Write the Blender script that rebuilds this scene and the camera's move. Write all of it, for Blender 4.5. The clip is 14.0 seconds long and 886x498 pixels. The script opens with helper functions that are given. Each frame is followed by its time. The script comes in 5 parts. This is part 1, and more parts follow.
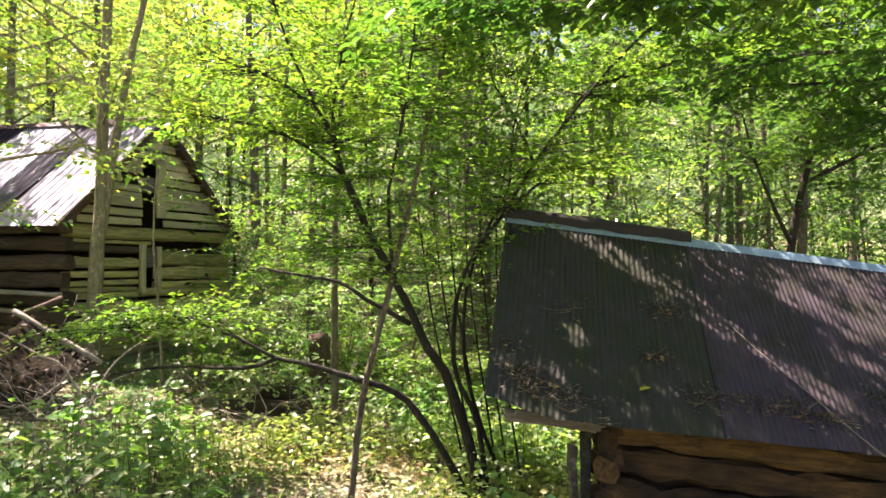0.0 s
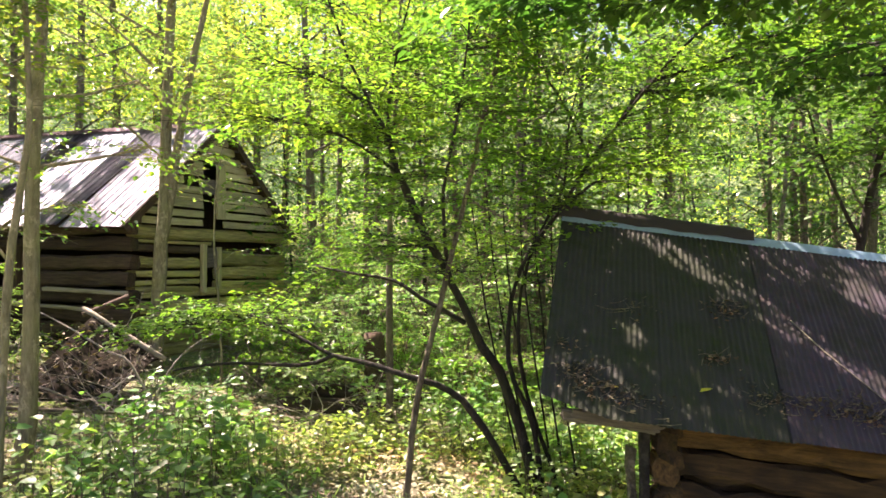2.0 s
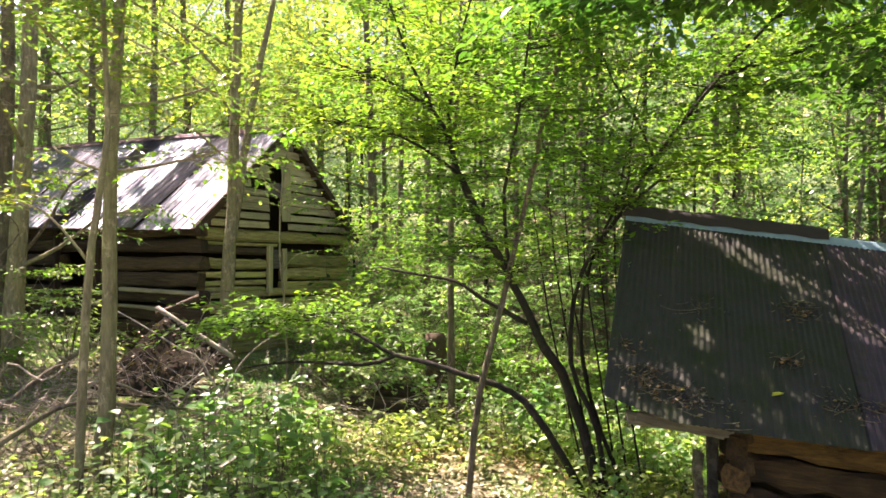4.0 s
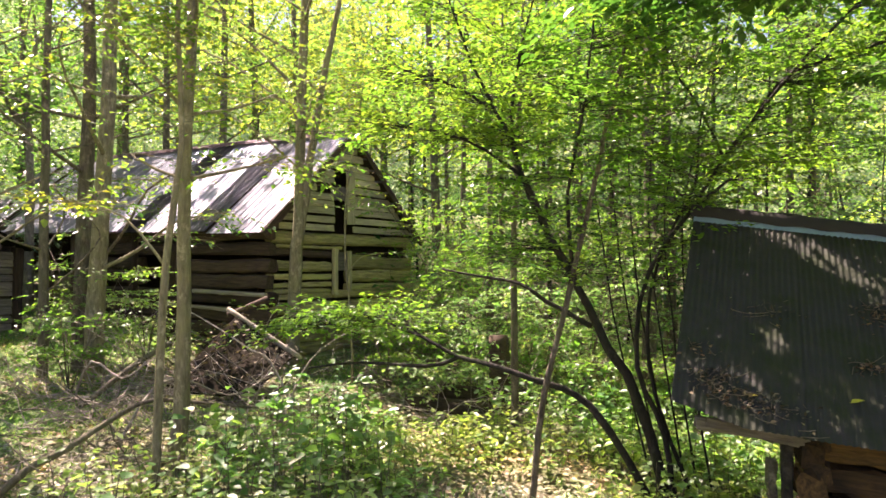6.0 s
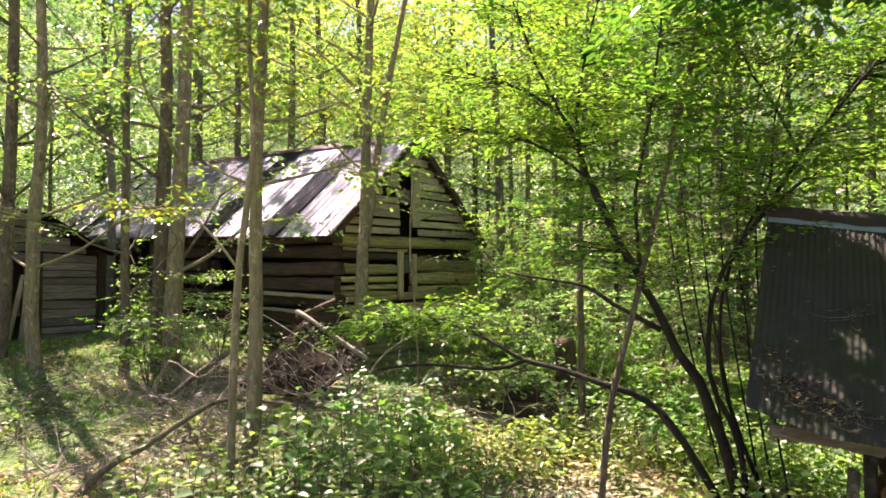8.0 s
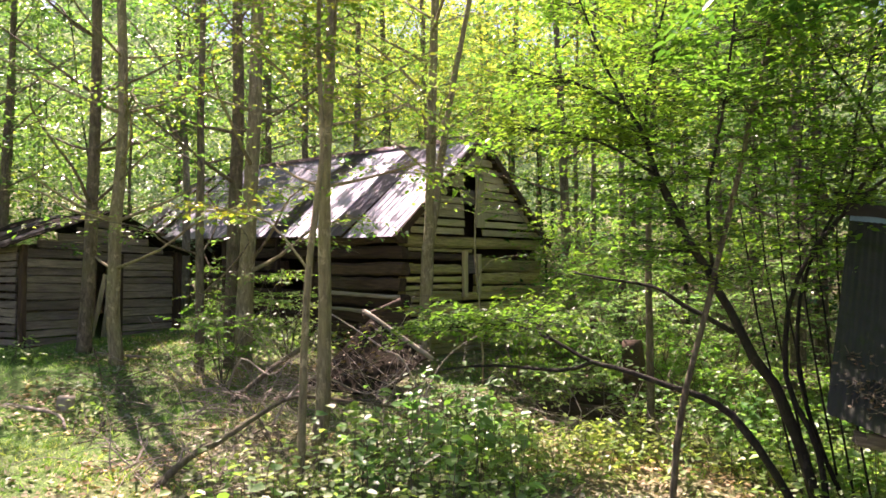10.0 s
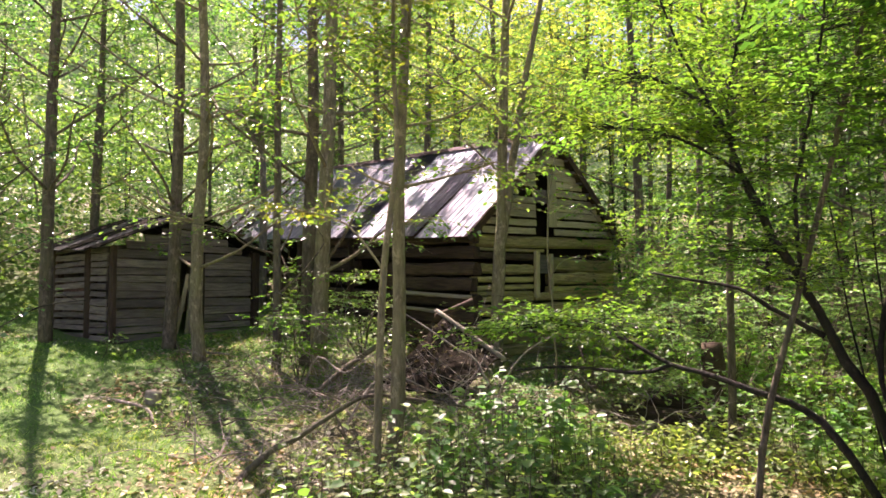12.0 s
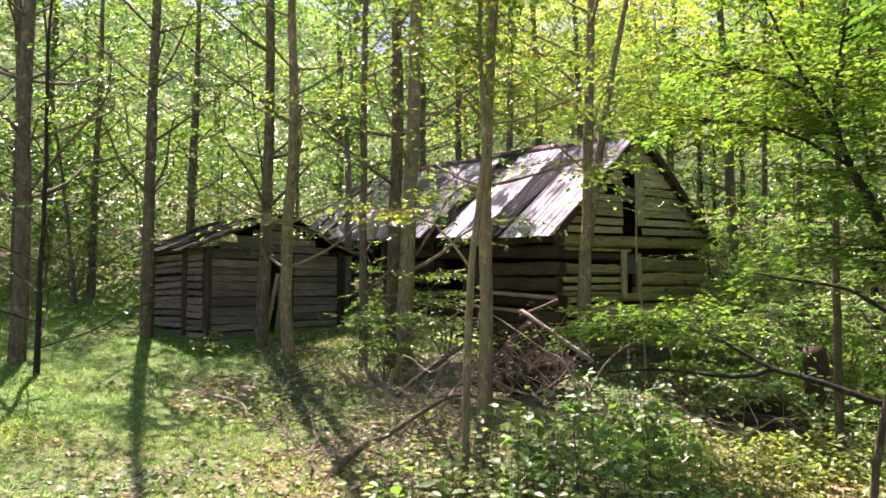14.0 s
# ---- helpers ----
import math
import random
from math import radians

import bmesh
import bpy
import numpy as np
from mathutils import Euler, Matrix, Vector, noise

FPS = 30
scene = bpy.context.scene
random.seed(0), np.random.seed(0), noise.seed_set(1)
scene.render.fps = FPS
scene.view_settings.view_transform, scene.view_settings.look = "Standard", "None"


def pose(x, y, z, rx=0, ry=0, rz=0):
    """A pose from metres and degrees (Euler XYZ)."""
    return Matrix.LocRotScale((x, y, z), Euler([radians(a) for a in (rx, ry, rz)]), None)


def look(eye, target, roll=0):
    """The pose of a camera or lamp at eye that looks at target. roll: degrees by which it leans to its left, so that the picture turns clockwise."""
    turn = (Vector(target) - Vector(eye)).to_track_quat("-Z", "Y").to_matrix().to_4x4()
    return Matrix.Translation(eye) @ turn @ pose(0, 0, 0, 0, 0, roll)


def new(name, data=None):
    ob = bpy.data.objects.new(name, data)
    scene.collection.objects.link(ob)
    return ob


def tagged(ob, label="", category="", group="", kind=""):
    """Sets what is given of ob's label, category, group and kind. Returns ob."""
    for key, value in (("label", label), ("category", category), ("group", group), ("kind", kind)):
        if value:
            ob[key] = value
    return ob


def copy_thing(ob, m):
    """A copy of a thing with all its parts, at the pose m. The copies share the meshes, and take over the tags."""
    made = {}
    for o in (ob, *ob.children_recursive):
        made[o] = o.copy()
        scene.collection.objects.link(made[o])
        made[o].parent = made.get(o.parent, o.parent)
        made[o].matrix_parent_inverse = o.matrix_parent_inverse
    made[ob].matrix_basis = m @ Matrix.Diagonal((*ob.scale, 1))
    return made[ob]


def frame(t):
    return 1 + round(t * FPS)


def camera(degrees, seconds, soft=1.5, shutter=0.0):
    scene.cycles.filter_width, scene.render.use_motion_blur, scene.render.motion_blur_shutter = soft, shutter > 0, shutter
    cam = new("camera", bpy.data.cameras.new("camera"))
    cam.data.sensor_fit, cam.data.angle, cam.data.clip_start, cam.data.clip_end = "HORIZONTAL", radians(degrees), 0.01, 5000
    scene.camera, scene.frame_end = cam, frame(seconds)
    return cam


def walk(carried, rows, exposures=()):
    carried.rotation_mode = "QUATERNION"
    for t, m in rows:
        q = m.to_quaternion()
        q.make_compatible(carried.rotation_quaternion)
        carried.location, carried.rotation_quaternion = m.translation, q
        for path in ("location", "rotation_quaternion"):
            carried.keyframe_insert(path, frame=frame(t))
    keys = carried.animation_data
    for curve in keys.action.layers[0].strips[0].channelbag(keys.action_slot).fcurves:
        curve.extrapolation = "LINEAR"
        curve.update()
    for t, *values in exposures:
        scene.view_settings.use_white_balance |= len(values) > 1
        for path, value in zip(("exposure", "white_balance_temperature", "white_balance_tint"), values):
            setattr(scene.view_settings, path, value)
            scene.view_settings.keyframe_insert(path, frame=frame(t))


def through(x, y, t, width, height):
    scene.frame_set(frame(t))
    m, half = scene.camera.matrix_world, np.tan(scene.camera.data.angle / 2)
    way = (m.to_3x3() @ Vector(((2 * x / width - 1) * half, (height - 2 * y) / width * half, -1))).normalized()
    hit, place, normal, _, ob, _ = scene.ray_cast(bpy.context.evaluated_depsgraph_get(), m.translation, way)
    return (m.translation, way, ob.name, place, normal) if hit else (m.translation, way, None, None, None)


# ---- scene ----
import itertools

# ---------------------------------------------------------------- camera
cam = camera(63.3, 14.0, soft=1.6)


def aim(x, y, z, pitch, roll, yaw):
    """A pose from the eye, the pitch up, the roll and the yaw to the left of +y, in degrees."""
    a, b = radians(yaw), radians(pitch)
    way = Vector((-math.sin(a) * math.cos(b), math.cos(a) * math.cos(b), math.sin(b)))
    eye = Vector((x, y, z))
    return look(eye, eye + way, roll)


# seconds, eye, pitch, roll, yaw
PATH = [
    (0.0, 0.0, 0.0, 2.4, 2.364, -0.256, 0.05),
    (0.5, -0.007, 0.003, 2.392, 2.416, -0.212, 1.069),
    (1.0, -0.013, 0.005, 2.384, 2.436, -0.185, 2.078),
    (1.5, -0.017, 0.006, 2.379, 2.482, -0.171, 3.121),
    (2.0, -0.02, 0.006, 2.374, 2.499, -0.128, 4.242),
    (2.5, -0.022, 0.005, 2.371, 2.515, -0.122, 5.408),
    (3.0, -0.023, 0.003, 2.368, 2.538, -0.135, 6.658),
    (5.5, -0.022, -0.014, 2.367, 2.733, -0.052, 12.789),
    (6.0, -0.022, -0.019, 2.368, 2.774, -0.076, 14.087),
    (6.5, -0.022, -0.024, 2.37, 2.817, -0.044, 15.302),
    (7.0, -0.023, -0.029, 2.372, 2.882, -0.046, 16.66),
    (7.5, -0.024, -0.034, 2.374, 2.906, -0.074, 17.971),
    (8.0, -0.027, -0.039, 2.376, 2.939, -0.099, 19.192),
    (10.5, -0.057, -0.059, 2.384, 2.918, 0.117, 25.575),
    (11.0, -0.068, -0.062, 2.385, 2.926, 0.134, 26.959),
    (11.5, -0.081, -0.064, 2.385, 2.945, 0.193, 28.34),
    (12.0, -0.097, -0.065, 2.384, 2.903, 0.254, 29.719),
    (12.5, -0.114, -0.065, 2.383, 2.891, 0.279, 31.165),
    (13.0, -0.135, -0.065, 2.38, 2.885, 0.3, 32.782),
    (13.5, -0.158, -0.063, 2.377, 2.896, 0.364, 34.506),
    (14.0, -0.184, -0.06, 2.372, 2.916, 0.435, 36.086),
]
walk(cam, [(row[0], aim(*row[1:])) for row in PATH], exposures=[(0.0, 2.48, 7100, 41), (7.0, 2.33, 7050, 43), (14.0, 1.9, 6850, 48)])

# ---------------------------------------------------------------- light
SUN_YAW, SUN_UP = 57.0, 56.0
world = bpy.data.worlds.new("sky")
scene.world = world
world.use_nodes = True
wn = world.node_tree.nodes
sky = wn.new("ShaderNodeTexSky")
sky.sky_type, sky.sun_disc = "NISHITA", False
sky.sun_elevation, sky.sun_rotation = radians(SUN_UP), radians(-SUN_YAW)
world.node_tree.links.new(sky.outputs[0], wn["Background"].inputs[0])
wn["Background"].inputs[1].default_value = 0.056
sun = new("sun", bpy.data.lights.new("sun", "SUN"))
sun.data.energy, sun.data.angle, sun.data.color = 5.0, radians(0.6), (1.0, 0.95, 0.84)
sa, se = radians(SUN_YAW), radians(SUN_UP)
sun.matrix_world = look(Vector((-math.sin(sa) * math.cos(se), math.cos(sa) * math.cos(se), math.sin(se))) * 60, (0, 0, 0))


# ---------------------------------------------------------------- materials
class Mat:
    """A node material under construction."""

    def __init__(self, name):
        self.m = bpy.data.materials.new(name)
        self.m.use_nodes = True
        self.t = self.m.node_tree
        self.out = self.t.nodes["Material Output"]
        self.bsdf = self.t.nodes["Principled BSDF"]

    def node(self, kind, **values):
        n = self.t.nodes.new(kind)
        for k, v in values.items():
            n.inputs[k].default_value = v
        return n

    def link(self, a, b):
        self.t.links.new(a, b)

    def coords(self, scale=(1, 1, 1), space="Object"):
        c = self.node("ShaderNodeTexCoord")
        m = self.node("ShaderNodeMapping")
        m.inputs["Scale"].default_value = scale
        self.link(c.outputs[space], m.inputs[0])
        return m.outputs[0]

    def shifted(self, scale):
        """Object coordinates, shifted for each object by its own random number."""
        c, info = self.node("ShaderNodeTexCoord"), self.node("ShaderNodeObjectInfo")
        add = self.node("ShaderNodeVectorMath")
        add.operation = "MULTIPLY_ADD"
        add.inputs[1].default_value = scale
        mul = self.node("ShaderNodeVectorMath")
        mul.operation = "SCALE"
        mul.inputs[0].default_value = (37.0, 91.0, 53.0)
        self.link(info.outputs["Random"], mul.inputs["Scale"])
        self.link(c.outputs["Object"], add.inputs[0])
        self.link(mul.outputs[0], add.inputs[2])
        return add.outputs[0]

    def noise(self, vec, scale, detail=4.0, rough=0.6):
        n = self.node("ShaderNodeTexNoise", Scale=scale, Detail=detail, Roughness=rough)
        self.link(vec, n.inputs["Vector"])
        return n.outputs["Fac"]

    def ramp(self, fac, stops):
        r = self.node("ShaderNodeValToRGB")
        e = r.color_ramp.elements
        while len(e) < len(stops):
            e.new(0.5)
        for el, (p, c) in zip(e, stops):
            el.position, el.color = p, (*c, 1)
        self.link(fac, r.inputs[0])
        return r.outputs[0]

    def mix(self, fac, a, b, mode="MIX"):
        n = self.t.nodes.new("ShaderNodeMix")
        n.data_type, n.blend_type = "RGBA", mode
        for sock, v in ((n.inputs[0], fac), (n.inputs[6], a), (n.inputs[7], b)):
            if isinstance(v, (int, float)):
                sock.default_value = v
            elif isinstance(v, tuple):
                sock.default_value = (*v, 1)
            else:
                self.link(v, sock)
        return n.outputs[2]

    def bump(self, height, strength, distance):
        b = self.node("ShaderNodeBump", Strength=strength, Distance=distance)
        self.link(height, b.inputs["Height"])
        self.link(b.outputs[0], self.bsdf.inputs["Normal"])

    def finish(self, colour, rough=0.85, metal=0.0, spec=0.3):
        for name, v in (("Base Color", colour), ("Roughness", rough), ("Metallic", metal)):
            if isinstance(v, tuple):
                self.bsdf.inputs[name].default_value = (*v, 1)
            elif isinstance(v, (int, float)):
                self.bsdf.inputs[name].default_value = v
            else:
                self.link(v, self.bsdf.inputs[name])
        self.bsdf.inputs["Specular IOR Level"].default_value = spec
        return self.m


def leaf_material(name, dark, mid, light, through=0.5, rough=0.27, spec=0.85):
    """Thin leaves: a soft gloss above, light shining through."""
    k = Mat(name)
    geo = k.node("ShaderNodeNewGeometry")
    info = k.node("ShaderNodeObjectInfo")
    col = k.ramp(geo.outputs["Random Per Island"], [(0.0, dark), (0.55, mid), (1.0, light)])
    tint = k.ramp(info.outputs["Random"], [(0.0, (0.75, 0.95, 0.85)), (1.0, (1.1, 1.0, 0.9))])
    col = k.mix(1.0, col, tint, "MULTIPLY")
    clump = k.ramp(k.noise(k.coords(), 0.8, 3), [(0.36, (0.68, 0.9, 1.0)), (0.5, (0.95, 1.0, 1.0)), (0.66, (1.35, 1.08, 0.95))])
    col = k.mix(1.0, col, clump, "MULTIPLY")
    k.finish(col, rough, 0.0, spec)
    tr = k.node("ShaderNodeBsdfTranslucent")
    warm = k.mix(1.0, col, (1.75, 2.0, 0.9), "MULTIPLY")
    k.link(warm, tr.inputs[0])
    mx = k.node("ShaderNodeMixShader", Fac=through)
    k.link(k.bsdf.outputs[0], mx.inputs[1])
    k.link(tr.outputs[0], mx.inputs[2])
    k.link(mx.outputs[0], k.out.inputs[0])
    return k.m


def bark_material(name, dark, light, moss):
    k = Mat(name)
    v = k.coords((1, 1, 0.22))
    n1, n2 = k.noise(v, 26, 5, 0.7), k.noise(k.coords(), 1.7, 3)
    c = k.ramp(n1, [(0.3, dark), (0.7, light)])
    c = k.mix(k.ramp(n2, [(0.45, (0, 0, 0)), (0.7, (0.7, 0.7, 0.7))]), c, moss)
    spots = k.noise(k.coords((1, 1, 0.7)), 11, 4, 0.65)
    c = k.mix(k.ramp(spots, [(0.55, (0, 0, 0)), (0.66, (0.55, 0.55, 0.55))]), c, tuple(min(1.0, 1.7 * v) for v in light))
    k.bump(n1, 0.9, 0.03)
    return k.finish(c, 0.9)


def wood_material(name, dark, light, stain, along=(1.2, 14, 14), stained=0.5):
    """Weathered wood, its grain along the local x axis."""
    k = Mat(name)
    v = k.shifted(along)
    grain = k.noise(v, 2.2, 6, 0.72)
    broad = k.noise(k.shifted((0.8, 2.0, 2.0)), 1.3, 3)
    info = k.node("ShaderNodeObjectInfo")
    c = k.ramp(grain, [(0.28, dark), (0.72, light)])
    c = k.mix(k.ramp(broad, [(0.42, (0, 0, 0)), (0.68, (stained,) * 3)]), c, stain)
    tone = k.ramp(info.outputs["Random"], [(0.0, (0.6, 0.58, 0.56)), (1.0, (1.25, 1.2, 1.1))])
    c = k.mix(1.0, c, tone, "MULTIPLY")
    k.bump(grain, 0.8, 0.012)
    return k.finish(c, 0.88)


LEAF = leaf_material("bush_leaf", (0.085, 0.18, 0.026), (0.115, 0.225, 0.034), (0.15, 0.26, 0.045), 0.6, 0.36, 0.5)
LEAF_DEEP = leaf_material("deep_green_leaf", (0.045, 0.11, 0.022), (0.068, 0.15, 0.03), (0.095, 0.18, 0.04), 0.4, 0.36, 0.45)
LEAF_TREE = leaf_material("tree_leaf", (0.06, 0.135, 0.036), (0.105, 0.20, 0.055), (0.18, 0.25, 0.075), 0.6, 0.36, 0.55)
# Bluer, darker tree leaf: distance haze and woodland shade put into its colour.
LEAF_FAR = leaf_material("haze_tinted_leaf", (0.03, 0.07, 0.036), (0.062, 0.125, 0.058), (0.15, 0.21, 0.10), 0.52)
LEAF_GOLD = leaf_material("yellowing_leaf", (0.075, 0.15, 0.026), (0.14, 0.22, 0.04), (0.30, 0.28, 0.06), 0.55)
# Paler yellow leaf: sun glowing through far crowns is put into its colour.
LEAF_PAINTED_SUN = leaf_material("sun_brightened_yellow_leaf", (0.20, 0.25, 0.05), (0.31, 0.33, 0.08), (0.45, 0.42, 0.13), 0.62)
LEAF_LOW = leaf_material("undergrowth_leaf", (0.10, 0.19, 0.045), (0.18, 0.285, 0.085), (0.31, 0.39, 0.16), 0.5, 0.42, 0.8)
GRASS = leaf_material("grass_blade", (0.04, 0.125, 0.016), (0.10, 0.245, 0.035), (0.42, 0.52, 0.21), 0.4, 0.5, 0.35)
LITTER = leaf_material("dry_leaf", (0.12, 0.08, 0.047), (0.34, 0.26, 0.18), (0.62, 0.52, 0.40), 0.15, 0.75, 0.2)
# Darker tone of dead leaf, for the roof and the fallen sheet.
DARK_LITTER = leaf_material("dark_dead_leaf", (0.03, 0.02, 0.012), (0.10, 0.065, 0.035), (0.26, 0.19, 0.12), 0.1, 0.7, 0.3)
SILVER = leaf_material("silvery_needles", (0.13, 0.17, 0.13), (0.25, 0.29, 0.24), (0.40, 0.43, 0.38), 0.3)
NEEDLE = leaf_material("pine_needles", (0.05, 0.10, 0.05), (0.09, 0.16, 0.08), (0.16, 0.23, 0.12), 0.35)
BARK = bark_material("grey_bark", (0.04, 0.032, 0.02), (0.20, 0.165, 0.115), (0.155, 0.16, 0.075))
BARK_OLIVE = bark_material("olive_bark", (0.09, 0.075, 0.04), (0.32, 0.275, 0.17), (0.25, 0.25, 0.10))
BARK_DARK = bark_material("dark_bark", (0.012, 0.010, 0.008), (0.048, 0.040, 0.031), (0.036, 0.040, 0.021))
BARK_PALE = bark_material("pale_bark", (0.10, 0.085, 0.065), (0.27, 0.235, 0.185), (0.13, 0.14, 0.07))
DEADWOOD = bark_material("dead_twig", (0.16, 0.13, 0.10), (0.43, 0.38, 0.31), (0.22, 0.19, 0.13))
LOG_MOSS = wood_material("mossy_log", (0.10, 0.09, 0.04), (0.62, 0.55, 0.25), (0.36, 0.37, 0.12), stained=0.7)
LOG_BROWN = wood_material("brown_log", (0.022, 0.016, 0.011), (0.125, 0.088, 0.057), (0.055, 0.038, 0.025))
BOARD = wood_material("grey_board", (0.07, 0.062, 0.054), (0.32, 0.29, 0.25), (0.13, 0.115, 0.095))
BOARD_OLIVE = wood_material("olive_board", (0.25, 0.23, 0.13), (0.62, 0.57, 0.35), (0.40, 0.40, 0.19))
LOG_RUST = wood_material("ochre_log", (0.010, 0.007, 0.004), (0.15, 0.085, 0.028), (0.010, 0.007, 0.005), stained=1.0)
PALE_WOOD = wood_material("bare_grey_wood", (0.16, 0.15, 0.115), (0.40, 0.37, 0.30), (0.22, 0.22, 0.14))


def roof_material(name, zinc, rust, dirt, metal, rough, rusted, along, shine=0.5):
    k = Mat(name)
    streak = k.noise(k.shifted(along), 1.6, 5, 0.65)
    blot = k.noise(k.shifted((1, 1, 1)), 2.1, 6, 0.7)
    fine = k.noise(k.shifted((1, 1, 1)), 45, 3)
    c = k.mix(k.ramp(streak, [(rusted, (0, 0, 0)), (rusted + 0.22, (0.9,) * 3)]), zinc, rust)
    c = k.mix(k.ramp(blot, [(0.42, (0, 0, 0)), (0.66, (0.85,) * 3)]), c, dirt)
    k.bump(fine, 0.15, 0.004)
    r = k.ramp(blot, [(0.3, (rough,) * 3), (0.7, (min(1, rough + 0.3),) * 3)])
    return k.finish(c, r, metal, shine)


ROOF_BARN = roof_material("old_barn_tin", (0.32, 0.33, 0.37), (0.23, 0.22, 0.235), (0.22, 0.22, 0.25), 0.35, 0.45, 0.58, (7, 0.6, 7))
ROOF_SHED = roof_material("brown_roof_iron", (0.046, 0.038, 0.046), (0.078, 0.040, 0.042), (0.026, 0.030, 0.016), 0.1, 0.62, 0.5, (14, 0.8, 14), 0.25)
ROOF_RUST = roof_material("rusty_ridge", (0.20, 0.12, 0.13), (0.14, 0.06, 0.06), (0.10, 0.06, 0.06), 0.2, 0.6, 0.45, (4, 4, 4))
ROOF_MOSS = roof_material("mossy_roof_iron", (0.032, 0.034, 0.026), (0.046, 0.034, 0.030), (0.021, 0.034, 0.008), 0.1, 0.66, 0.55, (14, 0.8, 14), 0.25)
# Weathered iron with the blue of the reflected sky put into its base colour.
ROOF_CAP = roof_material("sky_tinted_weathered_iron", (0.24, 0.38, 0.46), (0.20, 0.13, 0.09), (0.20, 0.29, 0.32), 0.35, 0.45, 0.62, (2, 8, 8))
TAR = roof_material("tar_felt", (0.02, 0.018, 0.016), (0.05, 0.034, 0.026), (0.03, 0.028, 0.02), 0.0, 0.85, 0.6, (5, 5, 5))
# Dirt brown, darkened further to stand for shade over the fallen sheet.
EARTH_PANEL = roof_material("shaded_dirt_sheet", (0.024, 0.020, 0.014), (0.026, 0.019, 0.013), (0.016, 0.015, 0.009), 0.0, 0.9, 0.45, (6, 1, 6), 0.03)


def ground_material():
    k = Mat("forest_floor")
    v = k.coords()
    big, mid, fine = k.noise(v, 0.35, 3), k.noise(v, 3.0, 5, 0.7), k.noise(v, 28, 5, 0.75)
    litter = k.ramp(fine, [(0.3, (0.07, 0.05, 0.032)), (0.55, (0.26, 0.195, 0.13)), (0.75, (0.50, 0.41, 0.29))])
    green = k.ramp(fine, [(0.3, (0.04, 0.095, 0.018)), (0.7, (0.17, 0.30, 0.07))])
    m = k.mix(0.5, k.ramp(big, [(0.4, (0, 0, 0)), (0.6, (1, 1, 1))]), k.ramp(mid, [(0.4, (0, 0, 0)), (0.62, (1, 1, 1))]))
    k.bump(fine, 0.8, 0.04)
    # the grassy clearing beside the lean-to is greener
    c = k.node("ShaderNodeTexCoord")
    off = k.node("ShaderNodeVectorMath")
    off.operation = "DISTANCE"
    off.inputs[1].default_value = (-13.0, 5.5, 1.5)
    k.link(c.outputs["Object"], off.inputs[0])
    turf = k.node("ShaderNodeMapRange")
    for i, v in ((1, 8.5), (2, 5.5), (3, 0.0), (4, 0.9)):
        turf.inputs[i].default_value = v
    k.link(off.outputs["Value"], turf.inputs[0])
    m = k.mix(turf.outputs[0], m, (1.0, 1.0, 1.0))
    return k.finish(k.mix(m, litter, green), 0.95)


def backdrop_material():
    """Far woods with sunlight and shade painted as blots, glowing of itself."""
    k = Mat("glowing_distant_woods")
    v = k.coords((1, 1, 1))
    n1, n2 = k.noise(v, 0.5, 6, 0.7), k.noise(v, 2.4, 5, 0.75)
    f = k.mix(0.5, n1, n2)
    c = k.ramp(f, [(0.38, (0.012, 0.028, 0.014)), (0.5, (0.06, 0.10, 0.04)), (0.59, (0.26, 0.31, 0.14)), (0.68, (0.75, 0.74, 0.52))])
    # Emission stands in for sun shining through the far leaves.
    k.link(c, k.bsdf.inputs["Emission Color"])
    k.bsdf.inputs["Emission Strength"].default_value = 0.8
    return k.finish(c, 0.95)


FLOOR = ground_material()
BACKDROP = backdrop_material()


# ---------------------------------------------------------------- building kit
def link_mesh(name, me, material, parent=None, label=""):
    ob = new(name, me)
    if not me.materials:
        me.materials.append(material)
    if parent is not None:
        ob.parent = parent
    if label:
        ob["label"] = label
    return ob


def part(name, bm, material, parent, label=""):
    me = bpy.data.meshes.new(name)
    bm.to_mesh(me)
    bm.free()
    return link_mesh(name, me, material, parent, label)


def thing(name, label, category, place=(0, 0, 0), group="", kind=""):
    ob = new(name)
    ob.location = place
    return tagged(ob, label, category, group, kind)


class Geo:
    """Vertices and faces gathered for one mesh."""

    def __init__(self):
        self.v, self.f = [], []

    def tube(self, pts, radii, sides=6, wob=0.0, rng=None, cap=True):
        pts = [Vector(p) for p in pts]
        start, up = len(self.v), Vector((0.31, 0.17, 0.93))
        for n, (p, r) in enumerate(zip(pts, radii)):
            way = (pts[min(n + 1, len(pts) - 1)] - pts[max(n - 1, 0)]).normalized()
            a = way.cross(up)
            if a.length < 0.1:
                a = way.cross(Vector((1, 0, 0)))
            a.normalize()
            b = way.cross(a)
            for s in range(sides):
                w = 2 * math.pi * s / sides
                rr = r * (1 + (rng.uniform(-wob, wob) if wob else 0))
                self.v.append(p + (a * math.cos(w) + b * math.sin(w)) * rr)
        for n in range(len(pts) - 1):
            for s in range(sides):
                i, j = start + n * sides + s, start + n * sides + (s + 1) % sides
                self.f.append((i, j, j + sides, i + sides))
        if cap:
            self.f.append(tuple(range(start + sides - 1, start - 1, -1)))
            end = start + (len(pts) - 1) * sides
            self.f.append(tuple(range(end, end + sides)))

    def mesh(self, name, smooth=True):
        me = bpy.data.meshes.new(name)
        me.from_pydata([tuple(p) for p in self.v], [], self.f)
        if smooth:
            me.polygons.foreach_set("use_smooth", [True] * len(me.polygons))
        return me


